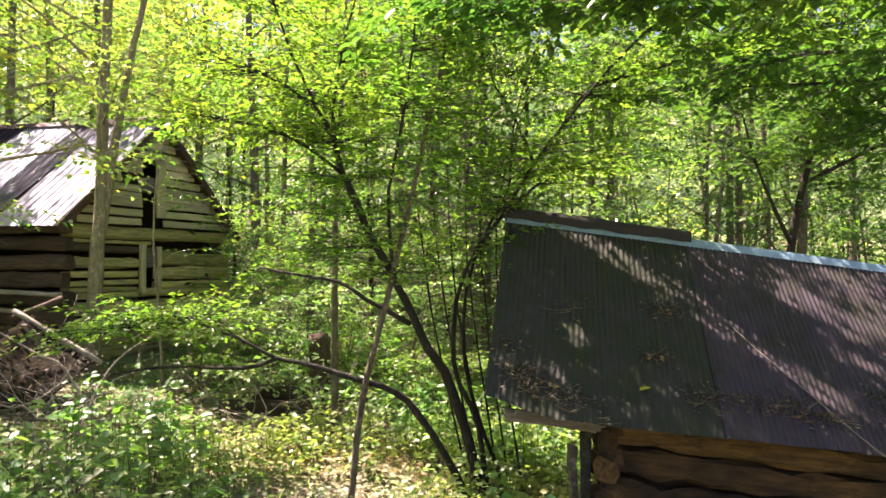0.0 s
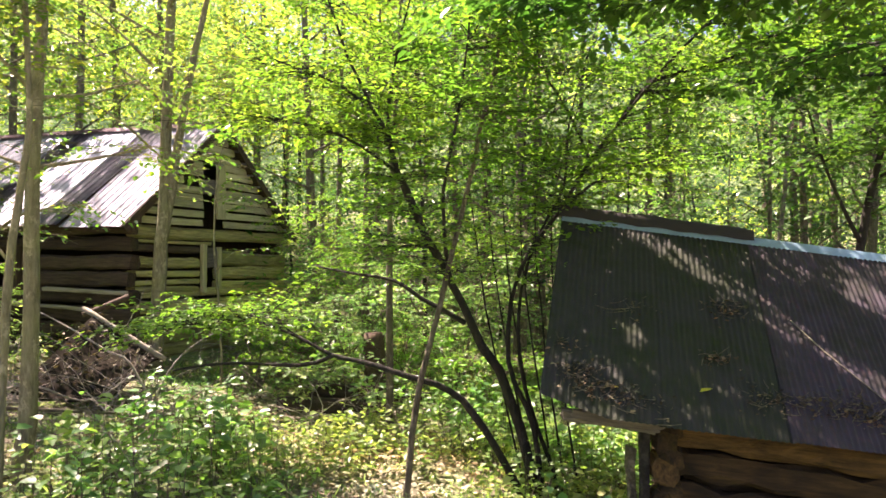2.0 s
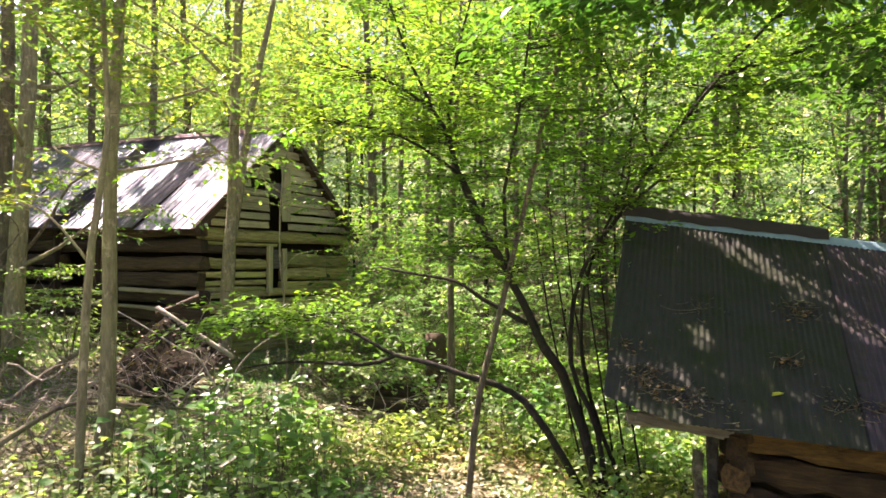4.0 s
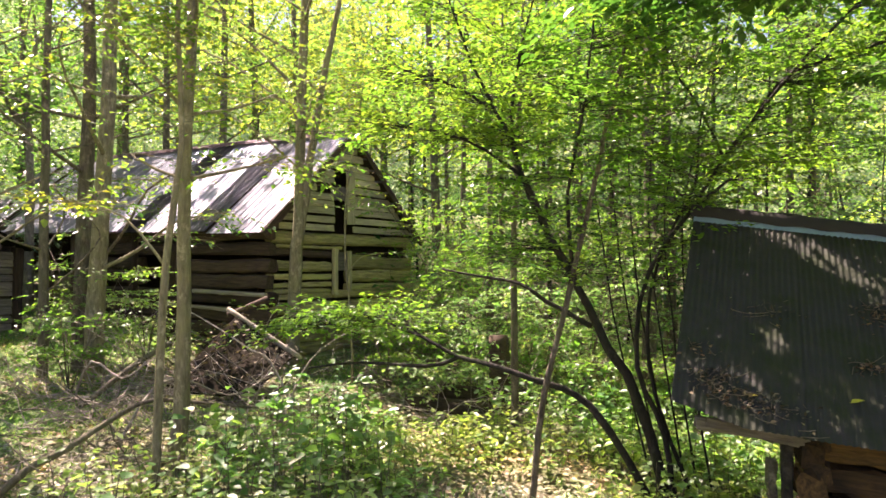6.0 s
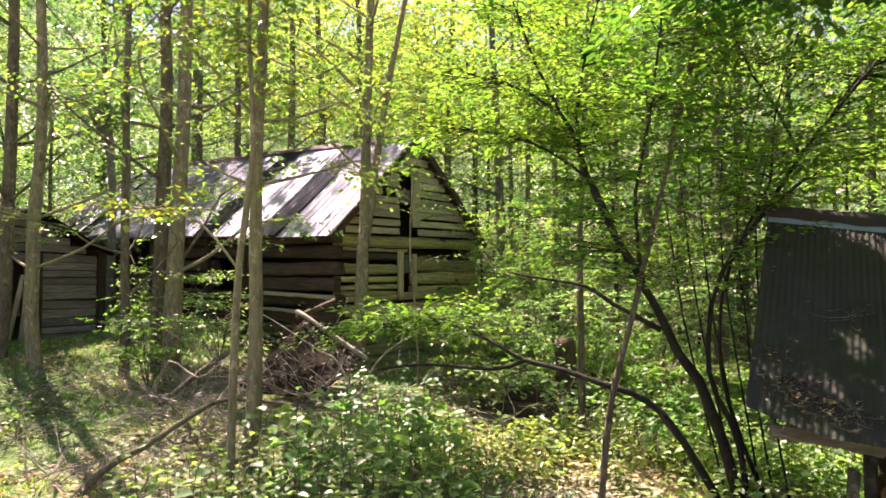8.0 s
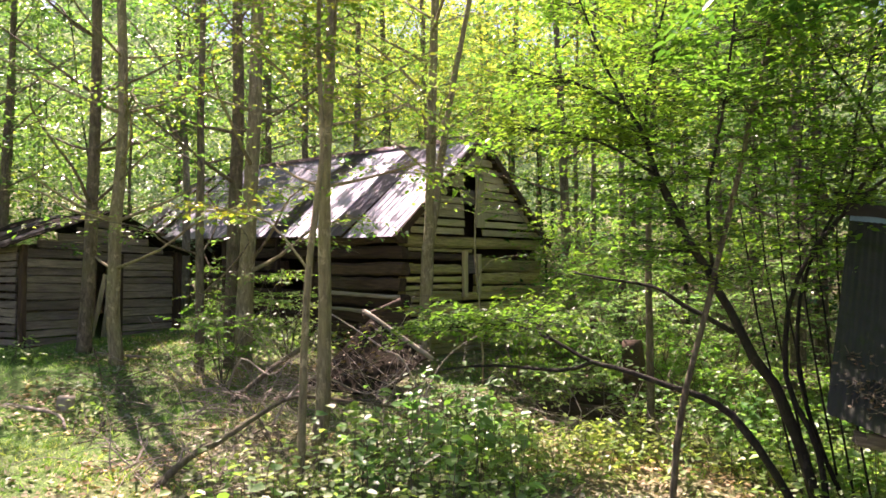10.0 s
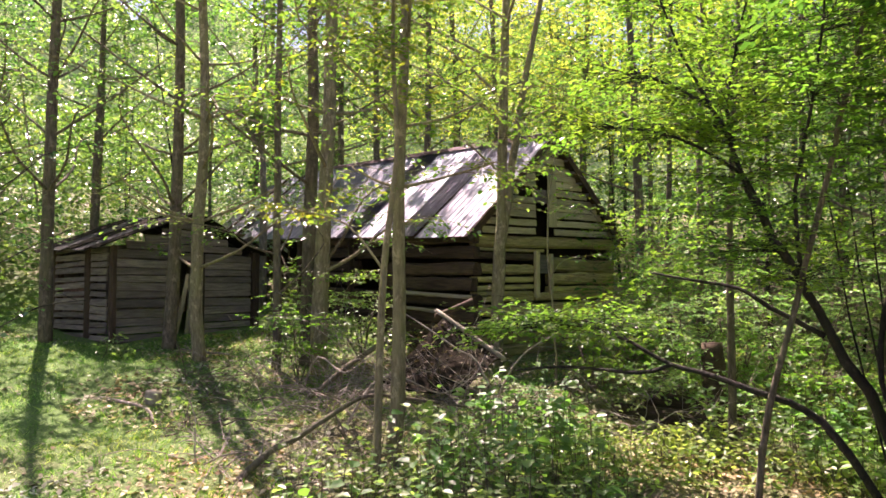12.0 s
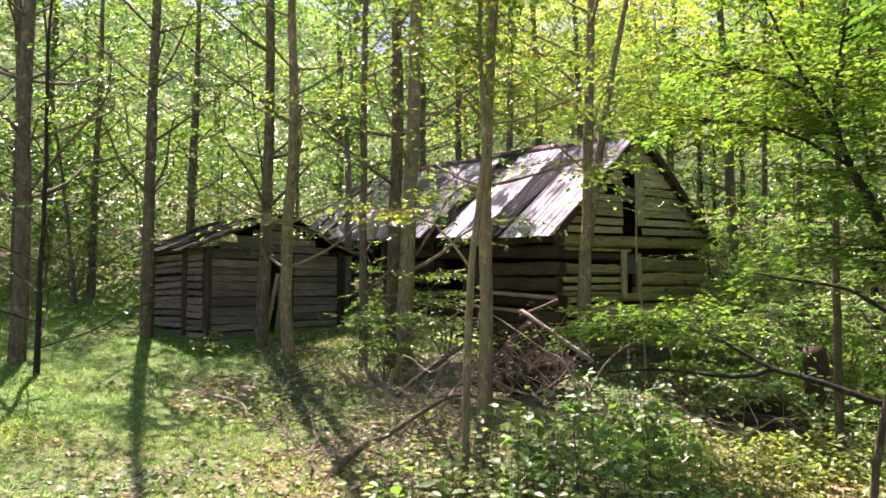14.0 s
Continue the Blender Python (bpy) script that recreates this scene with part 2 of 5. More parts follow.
def leaf_mesh(name, centres, ways, size, rng, flat=0.55, wide=0.31, broad=True):
    """Many leaves in one mesh: each a folded blade with a midrib (broad) or a single kite."""
    n = len(centres)
    c = np.asarray(centres, float)
    d = np.asarray(ways, float) + rng.normal(0, 0.35, (n, 3)) * (1, 1, 0.55)
    d /= np.linalg.norm(d, axis=1, keepdims=True) + 1e-9
    up = np.array([0, 0, 1.0]) + rng.normal(0, flat, (n, 3))
    side = np.cross(d, up)
    side /= np.linalg.norm(side, axis=1, keepdims=True) + 1e-9
    nor = np.cross(side, d)
    s = (size * rng.uniform(0.55, 1.3, n))[:, None]
    fold = rng.uniform(0.02, 0.16, n)[:, None] * s
    droop = rng.uniform(-0.02, 0.2, n)[:, None] * s
    if broad:
        w1, w2 = side * s * wide, side * s * wide * 0.75
        rings = [c, c + d * s * 0.33 + w1 + nor * fold, c + d * s * 0.72 + w2 + nor * (fold - droop * 0.5), c + d * s - nor * droop,
                 c + d * s * 0.72 - w2 + nor * (fold - droop * 0.5), c + d * s * 0.33 - w1 + nor * fold]
        k, quads = 6, np.array([[0, 1, 2, 3], [0, 3, 4, 5]])
    else:
        w1 = side * s * wide
        rings = [c, c + d * s * 0.45 + w1 + nor * fold, c + d * s - nor * droop, c + d * s * 0.45 - w1 + nor * fold]
        k, quads = 4, np.array([[0, 1, 2, 3]])
    co = np.stack(rings, 1).reshape(-1, 3)
    idx = (quads[None] + (np.arange(n) * k)[:, None, None]).reshape(-1, 4)
    me = bpy.data.meshes.new(name)
    me.vertices.add(len(co))
    me.vertices.foreach_set("co", co.astype(np.float32).ravel())
    me.loops.add(idx.size)
    me.loops.foreach_set("vertex_index", idx.astype(np.int32).ravel())
    me.polygons.add(len(idx))
    me.polygons.foreach_set("loop_start", np.arange(0, idx.size, 4, dtype=np.int32))
    me.update(calc_edges=True)
    return me


def height(x, y):
    """The height of the ground."""
    z = -0.0957 * x + 0.0428 * y - 0.1 * max(0.0, x)
    far = max(0.0, math.hypot(x, y) - 18)
    flat = 1 / (1 + (far / 40) ** 2)
    z = z * flat + 0.15 * min(far, 80) * max(0.0, min(1.0, (y + 0.2 * abs(x)) / 25))
    return z + 0.10 * noise.noise(Vector((x * 0.35, y * 0.35, 0))) + 0.05 * noise.noise(Vector((x * 1.1, y * 1.1, 3)))


def box_bm(bm, lo, hi):
    m = Matrix.LocRotScale([(a + b) / 2 for a, b in zip(lo, hi)], None, [abs(b - a) for a, b in zip(lo, hi)])
    return bmesh.ops.create_cube(bm, size=1, matrix=m)["verts"]


def hewn(name, length, high, thick, rng, material, parent, m, rough=0.02, seg=7, label=""):
    """A hewn log or a worn plank along local x, with uneven faces; m is its pose in the parent."""
    g = Geo()
    cut = min(high, thick) * 0.2
    y, z = thick / 2, high / 2
    prof = [(-y, -z + cut), (-y, z - cut), (-y + cut, z), (y - cut, z), (y, z - cut), (y, -z + cut), (y - cut, -z), (-y + cut, -z)]
    px, pz = rng.uniform(0, 9), rng.uniform(-1, 1)
    for n in range(seg + 1):
        f = n / seg
        sag, fat = 0.6 * rough * math.sin(f * 3 + px), 1 + rng.uniform(-1, 1) * rough * 2.0
        for a, b in prof:
            g.v.append(Vector((length * (f - 0.5) + (rng.uniform(-1, 1) * rough if n in (0, seg) else 0), a + rng.uniform(-1, 1) * rough * 0.5, b * fat + sag + rng.uniform(-1, 1) * rough * 0.5)))
    for n in range(seg):
        for s in range(8):
            i, j = n * 8 + s, n * 8 + (s + 1) % 8
            g.f.append((i, i + 8, j + 8, j))
    g.f.append(tuple(range(8)))
    g.f.append(tuple(range(seg * 8 + 7, seg * 8 - 1, -1)))
    ob = link_mesh(name, g.mesh(name, False), material, parent, label)
    ob.matrix_local = m
    return ob


def span(a, b, roll=0.0):
    """The pose of a piece laid along x from a to b."""
    a, b = Vector(a), Vector(b)
    x = (b - a).normalized()
    up = Vector((0, 0, 1)) if abs(x.z) < 0.97 else Vector((0, 1, 0))
    y = up.cross(x).normalized()
    z = x.cross(y)
    m = Matrix((x, y, z)).transposed().to_4x4()
    return Matrix.Translation((a + b) / 2) @ m @ pose(0, 0, 0, roll)


# ---------------------------------------------------------------- ground
def build_ground():
    xs = sorted({round(s * (d ** 1.0), 2) for s in (-1, 1) for d in itertools.chain(np.arange(0, 24, 0.45), np.geomspace(24, 900, 30))})
    me = bpy.data.meshes.new("ground")
    n = len(xs)
    verts = [(x, y, height(x, y)) for y in xs for x in xs]
    faces = [(j * n + i, j * n + i + 1, (j + 1) * n + i + 1, (j + 1) * n + i) for j in range(n - 1) for i in range(n - 1)]
    me.from_pydata(verts, [], faces)
    me.polygons.foreach_set("use_smooth", [True] * len(faces))
    tagged(link_mesh("ground", me, FLOOR), "sloping forest floor of leaf litter, moss and grass", "ground", kind="structure")


build_ground()


def build_backdrop():
    """Two far rows of tree tops closing the view."""
    for radius, low, high, seed in ((66, 9, 17, 3), (84, 15, 25, 8)):
        g = Geo()
        n = 260
        for i in range(n + 1):
            a = radians(-75 + 200 * i / n)
            x, y = -math.sin(a) * radius, math.cos(a) * radius
            top = height(x, y) + low + (high - low) * (0.5 + 0.9 * noise.noise(Vector((i * 0.09, seed, 0)))) + 2.2 * noise.noise(Vector((i * 0.8, seed, 5)))
            g.v += [Vector((x, y, height(x, y) - 3)), Vector((x, y, top))]
        g.f = [(2 * i, 2 * i + 2, 2 * i + 3, 2 * i + 1) for i in range(n)]
        tagged(link_mesh("backdrop", g.mesh("backdrop"), BACKDROP), "glowing backdrop of a far wooded hillside behind the trees", "woods", kind="structure")


build_backdrop()


# ---------------------------------------------------------------- log barn
BARN = pose(-5.94, 11.1, 1.02, 0, 0, -19)
BW, CRIB, BL = 4.17, 5.3, 8.3
EAVE, PEAK, SILL = 3.43, 5.27, 1.02


def barn_uv(x, y):
    """A place on the ground as seen from the barn: along its front (negative inwards) and into its depth."""
    q = BARN.inverted() @ Vector((x, y, 0))
    return q.x, q.y


def build_barn():
    rng = random.Random(5)
    barn = thing("log_barn", "old log barn with a tin gable roof and mossy hewn logs", "barn")
    barn.matrix_world = BARN

    def sunk(p):
        """The near corner has settled: everything rises a little away from it."""
        return Vector((p[0], p[1], p[2] - SILL - 0.036 * p[0] + 0.012 * p[1]))

    def lay(name, a, b, high, thick, mat, rough=0.02, seg=7, roll=0.0, label=""):
        a, b = sunk(a), sunk(b)
        return hewn(name, (b - a).length, high, thick, rng, mat, barn, span(a, b, roll), rough, seg, label)

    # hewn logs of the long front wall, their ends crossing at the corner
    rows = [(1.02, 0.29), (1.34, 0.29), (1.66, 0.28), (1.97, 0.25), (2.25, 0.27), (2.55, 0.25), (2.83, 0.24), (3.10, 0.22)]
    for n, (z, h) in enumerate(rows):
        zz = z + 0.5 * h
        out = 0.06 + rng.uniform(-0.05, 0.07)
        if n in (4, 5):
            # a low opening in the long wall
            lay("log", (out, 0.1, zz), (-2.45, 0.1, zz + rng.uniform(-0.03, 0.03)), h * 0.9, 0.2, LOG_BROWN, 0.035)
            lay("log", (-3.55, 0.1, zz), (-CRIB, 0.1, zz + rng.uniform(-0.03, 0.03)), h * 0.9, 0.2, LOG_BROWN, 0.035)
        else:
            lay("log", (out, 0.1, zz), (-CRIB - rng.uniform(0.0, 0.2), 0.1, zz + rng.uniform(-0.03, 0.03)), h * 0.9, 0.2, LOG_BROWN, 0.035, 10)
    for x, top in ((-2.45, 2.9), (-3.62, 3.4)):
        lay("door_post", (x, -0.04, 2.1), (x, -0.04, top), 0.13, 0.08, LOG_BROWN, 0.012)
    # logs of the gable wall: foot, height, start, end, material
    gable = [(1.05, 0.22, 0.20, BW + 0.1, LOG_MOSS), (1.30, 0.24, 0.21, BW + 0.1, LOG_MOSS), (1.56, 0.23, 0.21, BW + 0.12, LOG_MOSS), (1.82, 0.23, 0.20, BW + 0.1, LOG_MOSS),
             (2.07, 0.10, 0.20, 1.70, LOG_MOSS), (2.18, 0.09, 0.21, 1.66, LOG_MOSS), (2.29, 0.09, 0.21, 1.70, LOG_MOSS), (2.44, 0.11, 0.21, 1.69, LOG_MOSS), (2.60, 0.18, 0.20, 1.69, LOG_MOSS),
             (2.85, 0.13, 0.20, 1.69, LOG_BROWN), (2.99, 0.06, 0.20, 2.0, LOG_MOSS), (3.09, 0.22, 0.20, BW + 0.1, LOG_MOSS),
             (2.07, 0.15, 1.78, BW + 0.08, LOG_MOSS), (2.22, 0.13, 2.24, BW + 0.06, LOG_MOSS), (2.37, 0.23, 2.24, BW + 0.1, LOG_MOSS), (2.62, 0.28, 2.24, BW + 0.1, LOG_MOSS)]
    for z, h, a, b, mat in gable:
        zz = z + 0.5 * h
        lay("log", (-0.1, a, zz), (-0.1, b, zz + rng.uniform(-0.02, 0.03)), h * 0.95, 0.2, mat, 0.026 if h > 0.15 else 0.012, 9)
    # the small window: posts on both sides, a plain board above the hole
    lay("window_post", (0.03, 1.75, 2.15), (0.03, 1.76, 3.02), 0.11, 0.09, BOARD_OLIVE, 0.012)
    lay("window_post", (0.0, 2.19, 2.2), (0.0, 2.2, 2.98), 0.09, 0.08, BOARD_OLIVE, 0.012)
    lay("window_board", (-0.03, 1.8, 2.78), (-0.03, 2.2, 2.78), 0.36, 0.03, BOARD, 0.008)
    # pale bare poles across the front logs
    lay("pole", (0.1, -0.06, 2.17), (-1.75, -0.08, 2.2), 0.07, 0.07, PALE_WOOD, 0.018, label="pale barkless pole")
    lay("pole", (-0.7, -0.07, 1.88), (-2.5, -0.09, 1.9), 0.06, 0.06, PALE_WOOD, 0.018, label="pale barkless pole")
    # clapboards of the gable, lapped, some short or missing
    z = EAVE - 0.10
    mid = BW / 2
    while z < PEAK - 0.2:
        h = rng.uniform(0.115, 0.15)
        half = (PEAK - z - 0.13) / (PEAK - EAVE) * mid
        a, b, c, d = mid - half, 1.70, 2.30, mid + half
        lean = rng.uniform(-0.018, 0.018)
        if 4.05 < z + h / 2 < 4.19:
            b = 1.2
        if z + h < 4.56:
            if b - a > 0.2:
                lay("clapboard", (0.03, a, z + h / 2), (0.03, b + rng.uniform(-0.03, 0.03), z + h / 2 + lean), h, 0.026, BOARD_OLIVE, 0.008, 6, -9)
            if d - c > 0.2:
                lay("clapboard", (0.03, c - rng.uniform(0.0, 0.05), z + h / 2 + 0.02), (0.03, d, z + h / 2 + lean + 0.02), h, 0.026, BOARD_OLIVE, 0.008, 6, -9)
        elif d - a > 0.2:
            if 4.5 < z + h / 2 < 4.66:
                lay("clapboard", (0.03, 1.45, z + h / 2), (0.03, d, z + h / 2 + lean), h, 0.026, BOARD_OLIVE, 0.008, 6, -9)
            else:
                lay("clapboard", (0.03, a, z + h / 2), (0.03, d, z + h / 2 + lean), h, 0.026, BOARD_OLIVE, 0.008, 6, -9)
        z += h + rng.choice((0.01, 0.018, 0.03, 0.042))
    # the upright plank beside the loft slit and the scrap across it
    lay("loft_plank", (0.06, 2.17, 3.5), (0.06, 2.15, 4.52), 0.24, 0.03, BOARD_OLIVE, 0.01)
    lay("loft_scrap", (0.0, 1.66, 4.06), (0.0, 2.1, 4.1), 0.26, 0.025, BOARD, 0.012)
    # back wall and far end
    bm = bmesh.new()
    box_bm(bm, (-CRIB, BW - 0.12, -0.3), (-0.05, BW - 0.02, EAVE - SILL))
    box_bm(bm, (-BL - 2.6, BW - 0.1, -0.3), (-CRIB, BW, EAVE - SILL + 0.1))
    box_bm(bm, (-BL - 2.6, 0.1, -0.3), (-BL - 2.5, BW, EAVE - SILL + 0.3))
    part("back_wall", bm, LOG_BROWN, barn)
    # panels added behind the openings to make them dark, and the crib's end
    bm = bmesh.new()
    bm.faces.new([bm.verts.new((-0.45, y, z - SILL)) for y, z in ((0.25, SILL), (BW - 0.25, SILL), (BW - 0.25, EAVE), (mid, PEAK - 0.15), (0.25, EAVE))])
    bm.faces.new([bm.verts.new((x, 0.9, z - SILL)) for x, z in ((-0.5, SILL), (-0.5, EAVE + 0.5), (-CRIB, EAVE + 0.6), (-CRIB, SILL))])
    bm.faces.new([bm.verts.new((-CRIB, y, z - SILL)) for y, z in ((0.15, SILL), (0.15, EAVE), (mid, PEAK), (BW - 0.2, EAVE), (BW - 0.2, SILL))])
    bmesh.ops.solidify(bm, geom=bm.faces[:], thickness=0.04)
    part("inner_partition", bm, LOG_BROWN, barn, "added panels darkening the openings, with the crib's end wall")
    # the open bay beyond the log crib: posts and a few rails
    for x in (-5.9, -6.9, -7.7, -8.5, -9.6, -10.6):
        lay("bay_post", (x, 0.05 + rng.uniform(-0.05, 0.05), 0.95), (x + rng.uniform(-0.06, 0.06), 0.05, EAVE + 0.05), 0.14, 0.14, LOG_BROWN, 0.02)
    for z in (1.35, 1.58, 1.8, 2.02, 2.24, 2.47):
        lay("bay_rail", (-7.6, 0.16, z), (-10.6, 0.16, z + rng.uniform(-0.04, 0.04)), 0.15, 0.04, BOARD, 0.015)
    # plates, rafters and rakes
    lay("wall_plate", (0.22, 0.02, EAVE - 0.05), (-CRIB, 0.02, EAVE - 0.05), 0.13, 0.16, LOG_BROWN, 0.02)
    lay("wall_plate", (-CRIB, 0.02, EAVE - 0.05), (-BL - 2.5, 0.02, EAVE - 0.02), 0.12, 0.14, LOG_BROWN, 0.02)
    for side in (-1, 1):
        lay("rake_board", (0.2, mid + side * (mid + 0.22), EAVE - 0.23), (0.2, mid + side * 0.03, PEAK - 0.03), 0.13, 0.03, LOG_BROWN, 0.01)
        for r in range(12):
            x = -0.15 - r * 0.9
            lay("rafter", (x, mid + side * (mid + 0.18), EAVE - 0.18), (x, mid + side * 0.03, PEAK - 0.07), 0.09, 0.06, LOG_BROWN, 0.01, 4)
    # boards added under the tin to darken the overhang seen from below
    slope = math.atan2(PEAK - EAVE, mid)
    for side in (-1, 1):
        for n in range(10):
            f = (n + 0.5) / 10
            y, zz = mid + side * f * (mid + 0.24), PEAK - 0.02 - f * (PEAK - EAVE) * (1 + 0.24 / mid)
            lay("roof_board", (0.17 + rng.uniform(-0.03, 0.02), y, zz), (-BL, y, zz), 0.02, 0.24, LOG_BROWN, 0.003, 3, side * math.degrees(slope))
    # tin sheets, each with raised ribs; the far section lies a hand lower
    long = (mid + 0.3) / math.cos(slope)
    wide = 0.66
    me = rib_sheet("tin_sheet", wide + 0.03, long, 4, 0.012)
    for side in (-1, 1):
        for n in range(17):
            x = 0.22 - wide * (n + 0.5)
            low = 0.0 if n < 13 else -0.13
            foot = sunk((x, mid, PEAK + 0.05 + low + rng.uniform(-0.012, 0.012)))
            turn = pose(*foot, 0, 2.06, 0) @ pose(0, 0, 0, 0, 0, 0 if side < 0 else 180) @ pose(0, 0, 0, math.degrees(slope) + rng.uniform(-0.6, 0.6), 0, rng.uniform(-0.6, 0.6))
            link_mesh("roof_sheet", me, ROOF_BARN, barn).matrix_local = turn
    bm = bmesh.new()
    for side in (-1, 1):
        vs = [sunk(q) for q in ((0.3, mid, PEAK + 0.095), (-BL, mid, PEAK + 0.09), (-BL, mid + side * 0.15, PEAK - 0.02), (0.3, mid + side * 0.15, PEAK - 0.02))]
        bm.faces.new([bm.verts.new(v) for v in (vs if side > 0 else vs[::-1])])
    bmesh.ops.solidify(bm, geom=bm.faces[:], thickness=0.006)
    part("ridge_cap", bm, ROOF_RUST, barn, "rusty red-brown ridge cap")
    return barn


def rib_sheet(name, wide, long, ribs, high):
    """A roofing sheet hanging down from its upper edge along -y, with narrow raised ribs."""
    prof = [(-wide / 2, 0.0)]
    for r in range(ribs):
        x = -wide / 2 + wide * (r + 0.5) / ribs
        prof += [(x - 0.022, 0.0), (x - 0.010, high), (x + 0.010, high), (x + 0.022, 0.0)]
    prof.append((wide / 2, 0.0))
    return profile_sheet(name, prof, long, 5, 0.004)


def profile_sheet(name, prof, long, seg, thick, ragged=0.0, rng=None):
    bm = bmesh.new()
    rows = []
    for n in range(seg + 1):
        y = -long * n / seg
        rows.append([bm.verts.new((x, y + (ragged * noise.noise(Vector((x * 4, 7, 1))) if n == seg else 0), z + 0.006 * noise.noise(Vector((x * 2, y * 2, 0))))) for x, z in prof])
    for a, b in zip(rows, rows[1:]):
        for i in range(len(prof) - 1):
            bm.faces.new((a[i], b[i], b[i + 1], a[i + 1]))
    bmesh.ops.solidify(bm, geom=bm.faces[:], thickness=-thick)
    me = bpy.data.meshes.new(name)
    bm.to_mesh(me)
    bm.free()
    return me


build_barn()


# ---------------------------------------------------------------- weatherboarded lean-to
def build_annex():
    rng = random.Random(8)
    p0, p1, p2, p3 = Vector((-10.82, 7.58, 0)), Vector((-11.0, 11.0, 0)), Vector((-13.05, 8.0, 0)), Vector((-13.2, 11.2, 0))
    base = 1.36
    shed = thing("lean_to_shed", "grey weatherboarded lean-to shed with a low rusty roof", "shed", (p0.x, p0.y, base))
    inv = Matrix.Translation((-p0.x, -p0.y, -base))

    def lay(name, a, b, high, thick, mat, rough=0.006, seg=5, roll=0.0, label=""):
        return hewn(name, (Vector(b) - Vector(a)).length, high, thick, rng, mat, shed, inv @ span(a, b, roll), rough, seg, label)

    way = (p1 - p0).normalized()
    total = (p1 - p0).length
    z, n = base + 0.04, 0
    while z < 3.55:
        h = rng.uniform(0.105, 0.15)
        # the roof rises towards the barn; the door stands between 1.3 and 2.0 m
        first = max(0.0, (z + h - 3.02) / 0.35)
        last = total - first - 0.05
        if first < 1.25:
            a, b = p0 + way * first, p0 + way * (1.28 + rng.uniform(-0.03, 0.03))
            lay("weatherboard", (*a.xy, z + h / 2), (*b.xy, z + h / 2 + rng.uniform(-0.012, 0.012)), h, 0.026, BOARD, 0.006, 5, -8)
        if z > 2.82:
            a, b = p0 + way * max(first, 1.28), p0 + way * min(2.0, last)
            if min(2.0, last) - max(first, 1.28) > 0.1:
                lay("weatherboard", (*a.xy, z + h / 2), (*b.xy, z + h / 2), h, 0.026, BOARD, 0.006, 4, -8)
        if last > 2.15:
            a, b = p0 + way * 2.0, p0 + way * last
            lay("weatherboard", (*a.xy, z + h / 2), (*b.xy, z + h / 2 + rng.uniform(-0.012, 0.012)), h, 0.026, BOARD, 0.006, 5, -8)
        z += h + rng.choice((0.004, 0.008, 0.014, 0.022))
    # the low side: slats with gaps, curling outwards
    w2 = (p2 - p0).normalized()
    l2 = (p2 - p0).length
    z = base + 0.05
    while z < 2.98:
        h = rng.uniform(0.085, 0.125)
        a, b = p0 + w2 * 0.12, p0 + w2 * 0.72
        lay("slat", (*a.xy, z + h / 2), (*b.xy, z + h / 2 + rng.uniform(-0.02, 0.02)), h, 0.03, BOARD, 0.01, 4, 10)
        a, b = p0 + w2 * 0.95, p0 + w2 * (l2 - 0.08)
        lay("slat", (*a.xy, z + h / 2 + 0.02), (*b.xy, z + h / 2 + rng.uniform(-0.03, 0.03)), h * 0.9, 0.03, BOARD, 0.012, 5, 10)
        z += h + rng.uniform(0.012, 0.04)
    for at, up, r in ((p0, 3.02, 0.05), (p0 + w2 * 0.83, 3.0, 0.09), (p2, 3.05, 0.09), (p0 + way * 1.3, 2.9, 0.05), (p0 + way * 1.98, 2.95, 0.05), (p1, 3.05, 0.09)):
        lay("post", (at.x, at.y + 0.05, base - 0.2), (at.x + rng.uniform(-0.03, 0.03), at.y + 0.05, up), 2 * r, 2 * r, LOG_BROWN, 0.012)
    # loose boards leaning in the doorway
    for f, g in ((1.5, 1.66), (1.75, 1.82), (1.9, 1.7)):
        a, b = p0 + way * f + Vector((-0.12, 0, 0)), p0 + way * g + Vector((0.02, 0, 0))
        lay("loose_board", (*a.xy, base), (*b.xy, base + rng.uniform(1.0, 1.35)), 0.09, 0.02, PALE_WOOD, 0.006)
    lay("sill", (*(p0 + Vector((0.05, 0, 0))).xy, base - 0.02), (*(p1 + Vector((0.05, 0, 0))).xy, base - 0.02), 0.12, 0.14, LOG_BROWN, 0.02)
    lay("sill", (*(p0 - Vector((0, 0.02, 0))).xy, base - 0.02), (*p2.xy, base - 0.02), 0.12, 0.14, LOG_BROWN, 0.02)
    bm = bmesh.new()
    for a, b in ((p2, p3), (p3, p1)):
        vs = [bm.verts.new(Vector((q.x, q.y, zz)) + inv.translation) for q, zz in ((a, base), (b, base), (b, 3.4), (a, 3.0))]
        bm.faces.new(vs)
    bmesh.ops.solidify(bm, geom=bm.faces[:], thickness=0.04)
    part("back_wall", bm, BOARD, shed)
    # a low gable roof of overlapping rusty sheets
    for half, n in itertools.product((0, 1), range(5)):
        f, g = -0.12 + n * 0.245, -0.12 + (n + 1) * 0.245 + 0.03
        bm = bmesh.new()
        vs = []
        ends = (-0.10, 0.5) if half == 0 else (1.06, 0.5)
        for along, side in ((ends[0], f), (ends[1], f), (ends[1], g), (ends[0], g)):
            q = p0.lerp(p2, side).lerp(p1.lerp(p3, side), along)
            rise = 0.62 * (1 - abs(along - 0.5) * 2)
            vs.append(bm.verts.new(Vector((q.x, q.y, 3.09 + rise + rng.uniform(-0.03, 0.03))) + inv.translation))
        bm.faces.new(vs)
        bmesh.ops.subdivide_edges(bm, edges=bm.edges[:], cuts=5, use_grid_fill=True)
